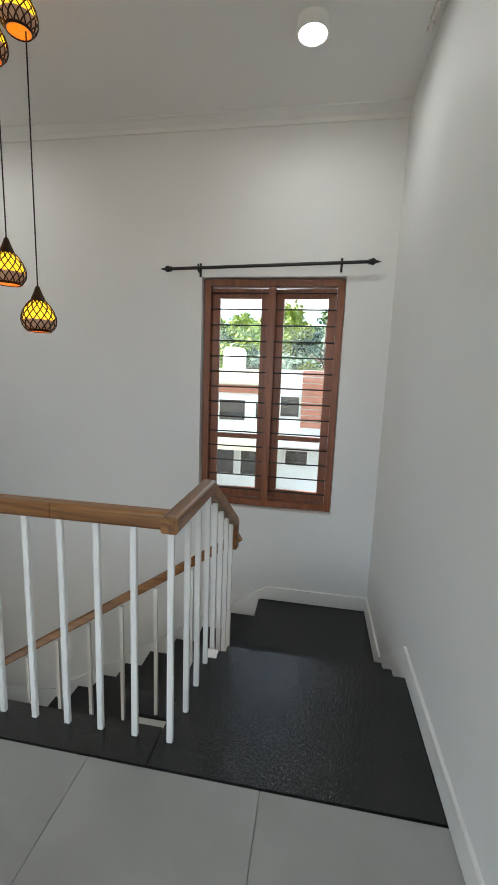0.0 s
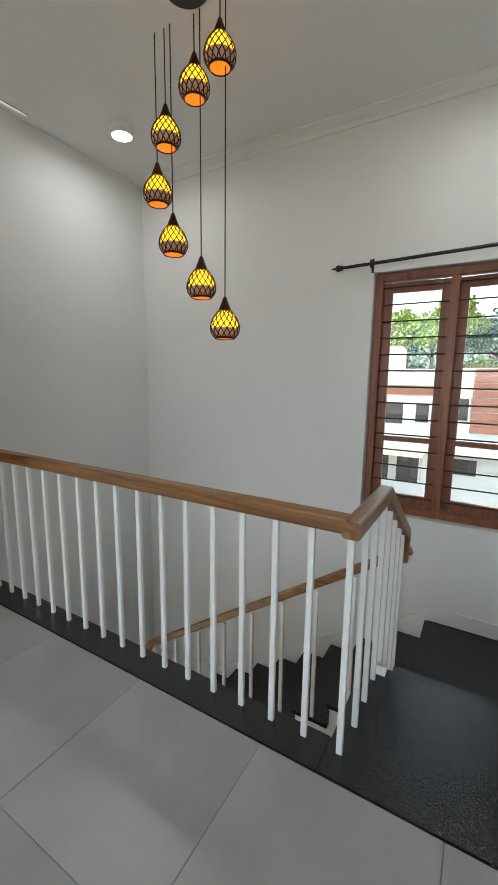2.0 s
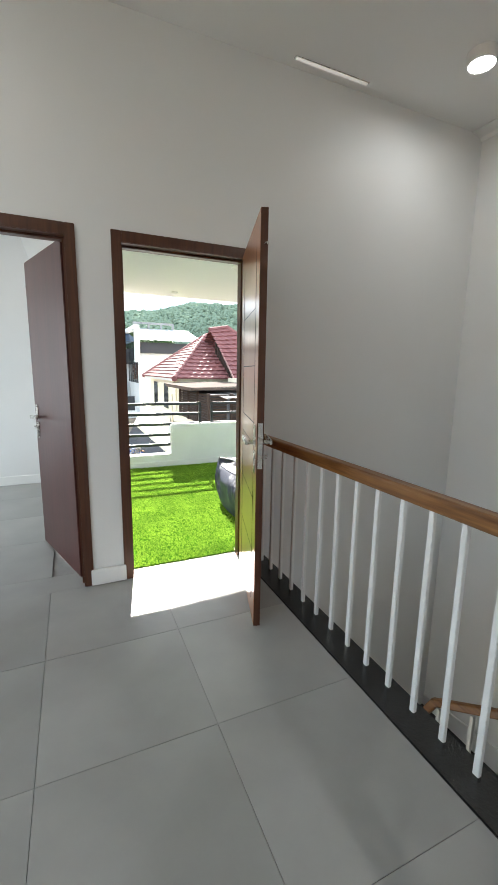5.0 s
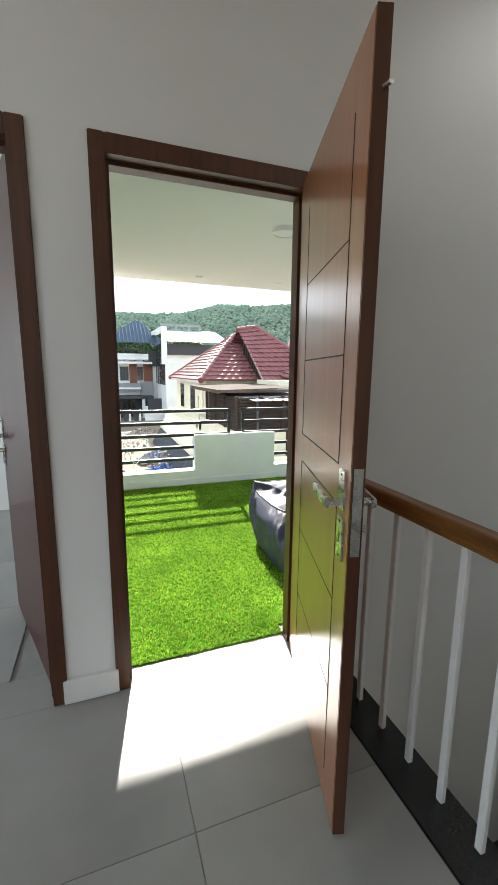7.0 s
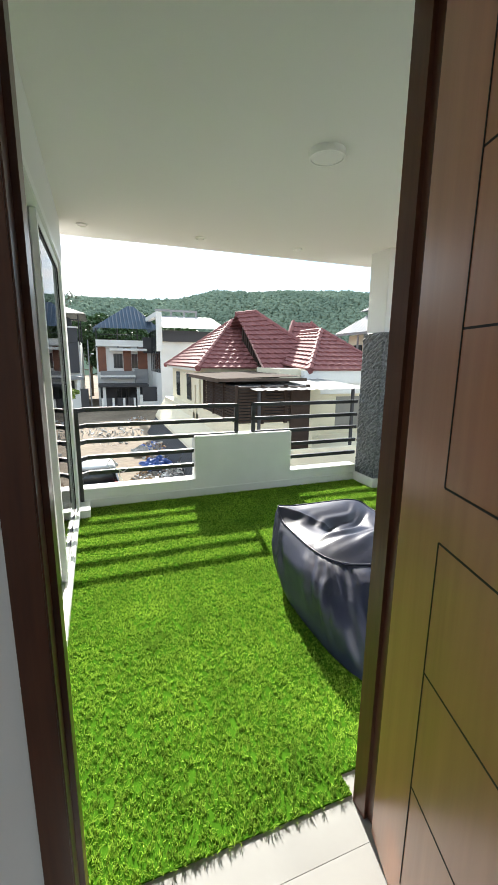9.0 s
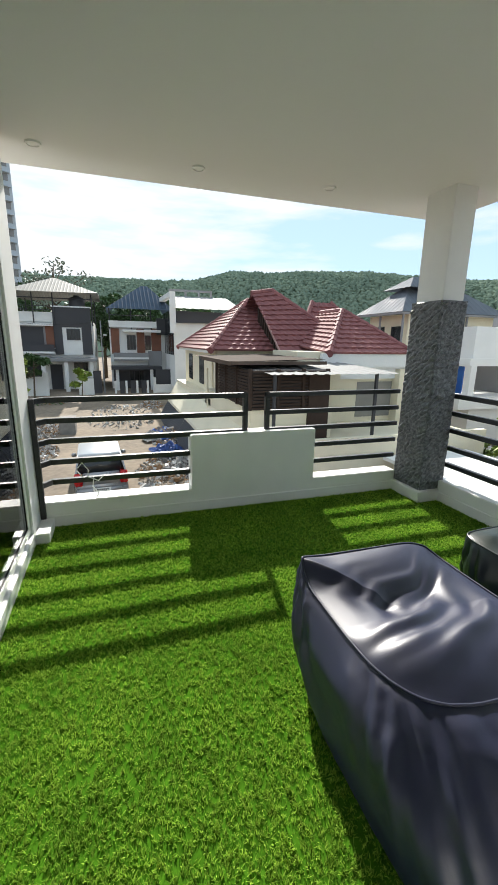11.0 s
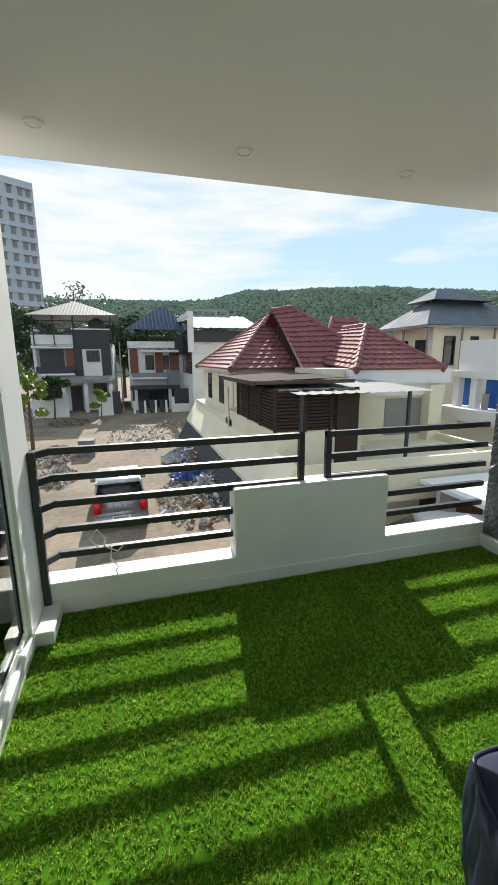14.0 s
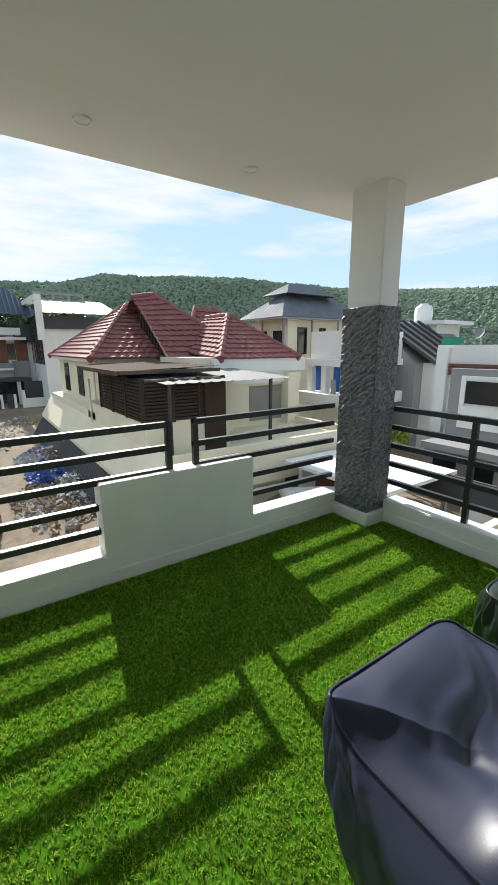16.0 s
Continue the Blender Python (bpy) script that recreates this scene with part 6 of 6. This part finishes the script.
    for k in range(7):
        box(bm, 0.058, 0.06, -0.21 + k * 0.06, -0.17 + k * 0.06, 0.43, 0.485, 0, m)
    part("characters", bm, CHARCOAL, pl)
    bm = bmesh.new()
    box(bm, -0.02, 0.016, -0.05, 0.05, 0.78, 0.86, 0.01, m)
    part("badge", bm, CHROME, c)
    return c


ROOFSILVER = mat("pale_silver_car_paint", (0.46, 0.47, 0.48), 0.35, 0.05, 4, coat=0.4)
TAILRED = mat("red_tail_light_plastic", (0.45, 0.01, 0.012), 0.2, 0.1, 10)
SILVER = mat("silver_grey_car_paint", (0.25, 0.255, 0.265), 0.3, 0.05, 4, metal=0.5, coat=0.6)
CARRED = mat("red_car_paint", (0.38, 0.012, 0.015), 0.3, 0.05, 4, coat=0.6)
grey_roof_house()
gable_house()
white_modern_house()
low_white_roof()
car("parked_car", -17.5, 1.08, 3, SILVER, "silver-grey hatchback with red tail lights parked in the lane")
car("parked_car", -11.6, 9.4, 60, CARRED, "red car parked under the white porch roof")


def north_building():
    h = thing("building", (-3, 18, GZ), "white two-storey building with a brick panel and roof tank", "building")
    y = 17.0
    wbox(h, "wall", OUTWHITE, (-9.0, -3.2, y, 24, GZ, 1.15), (-3.2, 3.0, y + 0.6, 24, GZ, 1.75))
    wbox(h, "parapet", CREAM, (-9.1, -3.2, y - 0.3, y, 1.1, 1.7), label="cream parapet")
    wbox(h, "band", BRICKRED, (-9.0, -3.2, y - 0.1, y, 0.75, 1.05))
    b = part("brick_panel", B((-1.95, -0.4, y + 0.45, y + 0.6, -0.6, 1.75)), OUTWHITE, h, "red brick facing with white joints")
    for k in range(9):
        part("brick_course", B((-1.95, -0.4, y + 0.38, y + 0.45, -0.58 + k * 0.26, -0.36 + k * 0.26)), BRICKRED, b)
    for x0, x1, z0, z1, yy in ((-5.25, -4.2, -0.35, 0.45, y), (-3.75, -3.3, -0.25, 0.4, y), (-2.8, -2.05, -0.15, 0.65, y + 0.6), (-2.5, -1.6, -2.2, -1.6, y + 0.6), (-5.4, -4.6, -2.6, -1.5, y), (-4.3, -3.5, -2.6, -1.5, y)):
        w = wbox(h, "window", DARKWIN, (x0, x1, yy - 0.06, yy, z0, z1))
        part("frame", B((x0 - 0.06, x1 + 0.06, yy - 0.09, yy - 0.05, z1, z1 + 0.07), (x0 - 0.06, x0, yy - 0.09, yy - 0.05, z0, z1), (x1, x1 + 0.06, yy - 0.09, yy - 0.05, z0, z1)), OUTWHITE, w)
    wbox(h, "porch", CREAM, (-9.0, -3.2, y - 1.5, y, -1.35, -1.1))
    wbox(h, "balcony_band", OUTWHITE, (-3.2, 3.0, y - 0.4, y + 0.6, -1.3, -1.05))
    bm = bmesh.new()
    lathe(bm, [(0.0, 0), (0.5, 0), (0.52, 0.1), (0.52, 0.8), (0.4, 0.95), (0, 1.0)], 20, (-5.1, 19.0, 1.7))
    part("water_tank", bm, OUTWHITE, h, "white plastic water tank", True)


north_building()


# ---- trees, shrubs and rubble ----
def leaf_cloud(centres, radius, count, size, rng, flat=0.7):
    V, F = [], []
    for cx, cy, cz in centres:
        for _ in range(count):
            while True:
                p = Vector((rng.uniform(-1, 1), rng.uniform(-1, 1), rng.uniform(-1, 1)))
                if 0.15 < p.length < 1:
                    break
            p = Vector((cx, cy, cz)) + Vector((p.x, p.y, p.z * flat)) * radius * rng.uniform(0.75, 1.1)
            s = size * rng.uniform(0.6, 1.3)
            q = Euler((rng.uniform(-1.1, 1.1), rng.uniform(-1.1, 1.1), rng.uniform(0, 6.28))).to_matrix()
            k = len(V)
            V += [p + q @ Vector(v) for v in ((-s, 0, 0), (0, -s * 0.45, -s * 0.12), (s, 0, -s * 0.2), (0, s * 0.45, -s * 0.12))]
            F += [(k, k + 1, k + 2), (k, k + 2, k + 3)]
    me = bpy.data.meshes.new("crown")
    me.from_pydata([tuple(v) for v in V], [], F)
    return me


def tree(x, y, h, crown_r, seed, mtl, label, count=160, size=0.22, bare=0.35, clumps=16, flat=0.7):
    rng = random.Random(seed)
    t = thing("tree", (x, y, GZ), label, "tree")
    bm = bmesh.new()
    top = Vector((x + rng.uniform(-0.4, 0.4), y + rng.uniform(-0.4, 0.4), GZ + h * 0.8))
    rod(bm, (x, y, GZ), top, h * 0.022, h * 0.007, 10)
    cs = []
    for k in range(clumps):
        a, f = rng.uniform(0, 6.28), rng.uniform(bare, 1.0)
        o = Vector((x, y, GZ)).lerp(top, f)
        r = crown_r * (0.35 + 0.75 * math.sin(math.pi * (0.25 + 0.7 * (f - bare) / (1 - bare)))) * rng.uniform(0.55, 1.0)
        e = o + Vector((math.cos(a) * r, math.sin(a) * r, h * 0.12 * rng.uniform(0.3, 1.4)))
        rod(bm, o, e, h * 0.007, h * 0.002, 6)
        cs.append(tuple(e))
    part("trunk", bm, BARK, t, "tapered trunk with limbs")
    me = leaf_cloud(cs, crown_r * 0.36, count, size, rng, flat)
    me.materials.append(mtl)
    ob = new("crown", me)
    ob.parent = t
    ob.matrix_parent_inverse = t.matrix_basis.inverted()
    return t


LEAFY = mat("yellow_green_leaves", (0.10, 0.17, 0.02), 0.5, 0.4, 2.0, colour2=(0.28, 0.36, 0.05))
LEAFPALE = mat("pale_sparse_leaves", (0.10, 0.12, 0.08), 0.6, 0.4, 1.0, colour2=(0.30, 0.33, 0.27))
tree(-65.5, -5.4, 16.4, 4.2, 1, LEAFPALE, "tall sparse pale-leaved tree behind the house", 40, 0.28, 0.55, 22)
rngt = random.Random(8)
for k, (tx, ty, th) in enumerate(((-63, 0.6, 11.2), (-64, 4.0, 10.6), (-66, 8.0, 11.6), (-70, 11.5, 11), (-62, -9, 11.5), (-68, -2.5, 11.2), (-60, 12.5, 9.5), (-62, 17, 10), (-66, -13, 12))):
    tree(tx, ty, th, 3.4, 20 + k, LEAF, "dark green leafy tree behind the houses", 260, 0.24, 0.3, 18)
tree(-31.0, -4.15, 5.2, 1.0, 3, LEAFY, "young yellow-green tree beside the lane", 120, 0.16, 0.25, 14)
tree(-42.0, -1.1, 2.6, 0.8, 5, LEAFY, "small yellow-green palm by the gate", 90, 0.2, 0.5, 9)
tree(-43.5, -5.0, 4.0, 1.3, 6, LEAF, "small dark tree by the gate", 120, 0.2, 0.35, 12)
tree(-14.6, 14.2, 3.2, 0.7, 7, LEAFY, "small yellow-green shrub by the white house", 110, 0.12, 0.4, 9)
for k, (tx, ty, th) in enumerate(((-9, 34, 10), (-5, 32, 11), (-1, 35, 12), (-12, 36, 11), (3, 33, 10), (-15, 38, 10))):
    tree(tx, ty, th, 3.6, 40 + k, LEAFY if k % 2 else LEAF, "leafy green tree behind the white building", 420, 0.20, 0.25, 18)


def rubble(x, y, rx, ry, n, seed, mats, label, hz=0.5):
    rng = random.Random(seed)
    t = thing("rubble_heap", (x, y, GZ), label, "rubble")
    for mi, mtl in enumerate(mats):
        bm = bmesh.new()
        for _ in range(9 * n // len(mats)):
            a, r = rng.uniform(0, 6.28), math.sqrt(rng.random())
            px, py = x + math.cos(a) * r * rx, y + math.sin(a) * r * ry
            s = rng.uniform(0.02, 0.05) if rng.random() < 0.75 else rng.uniform(0.05, 0.13)
            z = GZ + hz * (1 - r) * rng.uniform(0.5, 1.0) + 0.05
            m = Matrix.Translation((px, py, z)) @ Euler((rng.uniform(-1, 1), rng.uniform(-1, 1), rng.uniform(0, 6))).to_matrix().to_4x4()
            box(bm, -s, s, -s * rng.uniform(0.3, 0.8), s * 0.5, -s * 0.25, s * rng.uniform(0.1, 0.4), 0, m)
        ob = part("debris", bm, mtl, t)
        tagged(ob, "", "", "", "stuff")


CEMENT = mat("broken_cement", (0.20, 0.19, 0.175), 0.9, 0.3, 4)
SACK = mat("white_cement_sacks", (0.42, 0.42, 0.41), 0.8, 0.2, 4)
TARP = mat("crumpled_blue_tarpaulin", (0.03, 0.10, 0.36), 0.5, 0.3, 3)
WOODWASTE = mat("waste_timber", (0.24, 0.14, 0.07), 0.9, 0.3, 4)
rubble(-25.8, 4.3, 2.6, 1.2, 90, 1, (CEMENT, SACK, TARP, WOODWASTE), "heap of sacks, blue sheeting and broken cement")
rubble(-20.6, 4.5, 2.2, 1.0, 80, 2, (CEMENT, SACK, CHARCOAL), "heap of broken tiles and sacks")
rubble(-28.5, -2.6, 2.6, 1.3, 110, 3, (CEMENT, WOODWASTE, CEMENT, SACK), "heap of broken brick and cement beside the lane")
rubble(-24.0, -1.8, 1.6, 0.9, 50, 4, (CEMENT, WOODWASTE, SACK), "heap of broken brick beside the lane", 0.3)
rubble(-41.0, -3.5, 2.4, 1.6, 60, 5, (CEMENT, WOODWASTE, LEAF), "low heap of debris by the gate", 0.35)
rubble(-37.5, 4.3, 2.2, 0.8, 50, 6, (CEMENT, WOODWASTE, SACK), "low heap of debris along the lane", 0.35)
rubble(-33, 2.0, 5.0, 2.2, 60, 7, (CEMENT, SACK), "scattered stones on the lane", 0.05)
rubble(-19.5, 3.4, 2.6, 1.2, 70, 8, (CEMENT, SACK, WOODWASTE), "scattered stones on the lane", 0.05)


def crumple(name, x, y, sx, sy, h, seed, mtl, label, category):
    """A limp sheet thrown over a heap, in sharp creases."""
    bm = bmesh.new()
    n = 26
    g = []
    for j in range(n + 1):
        row = []
        for i in range(n + 1):
            a, b = i / n * 2 - 1, j / n * 2 - 1
            q = Vector((a * 2.2 + seed, b * 2.2, seed))
            r = 1 + 0.3 * noise.noise(q)
            lift = max(0, 1 - a * a) * max(0, 1 - b * b)
            z = GZ + 0.10 + h * lift * (0.6 + 0.8 * abs(noise.noise(q * 1.4))) + 0.10 * abs(noise.noise(q * 3.1))
            row.append(bm.verts.new((x + a * sx * r, y + b * sy * r, z)))
        g.append(row)
    for j in range(n):
        for i in range(n):
            bm.faces.new((g[j][i], g[j][i + 1], g[j + 1][i + 1], g[j + 1][i]))
    bmesh.ops.solidify(bm, geom=bm.faces[:], thickness=0.012)
    return solid(name, bm, mtl, label, category)


crumple("tarpaulin", -22.6, 3.75, 0.85, 0.75, 0.45, 2.0, TARP, "crumpled blue tarpaulin on the rubble heap", "tarpaulin")
for k, (sx_, sy_, r_, m_) in enumerate(((-21.6, 4.6, 0.5, SACK), (-20.7, 4.2, 0.55, SACK), (-20.2, 4.9, 0.45, CEMENT), (-21.9, 5.0, 0.5, SACK), (-25.6, 3.4, 0.8, SACK), (-24.6, -1.6, 0.5, SACK))):
    crumple("empty_sack", sx_, sy_, r_, r_ * 0.7, 0.35, 3.0 + k * 1.7, m_, "crumpled empty cement sack on the rubble", "sack")
b = thing("cement_block", (-28.2, -0.9, GZ), "square cement block standing by the rubble", "block")
wbox(b, "block", CEMENT, (-28.7, -27.8, -1.3, -0.5, GZ, GZ + 0.9))


def street_pole():
    p = thing("street_lamp", (-45.8, 0.7, GZ), "thin grey street lamp pole with a short arm", "street lamp")
    bm = bmesh.new()
    rod(bm, (-45.8, 0.7, GZ), (-45.8, 0.7, 3.0), 0.07, 0.05)
    part("pole", bm, OUTGREY, p)
    bm = bmesh.new()
    rod(bm, (-45.8, 0.7, 1.3), (-45.2, 1.0, 1.7), 0.03)
    part("arm", bm, OUTGREY, p)
    bm = bmesh.new()
    box(bm, -45.3, -44.9, 0.9, 1.2, 1.66, 1.76, 0.02)
    part("lamp_head", bm, OUTWHITE, p)
    bm = bmesh.new()
    for k in range(10):
        a, b = k / 10, (k + 1) / 10
        f = lambda t: Vector((-45.8 - 4 * t, 0.7 - 9 * t, 2.9 - 1.2 * t * (1 - t)))
        rod(bm, f(a), f(b), 0.015, seg=5)
    part("cable", bm, CORD, p)


street_pole()
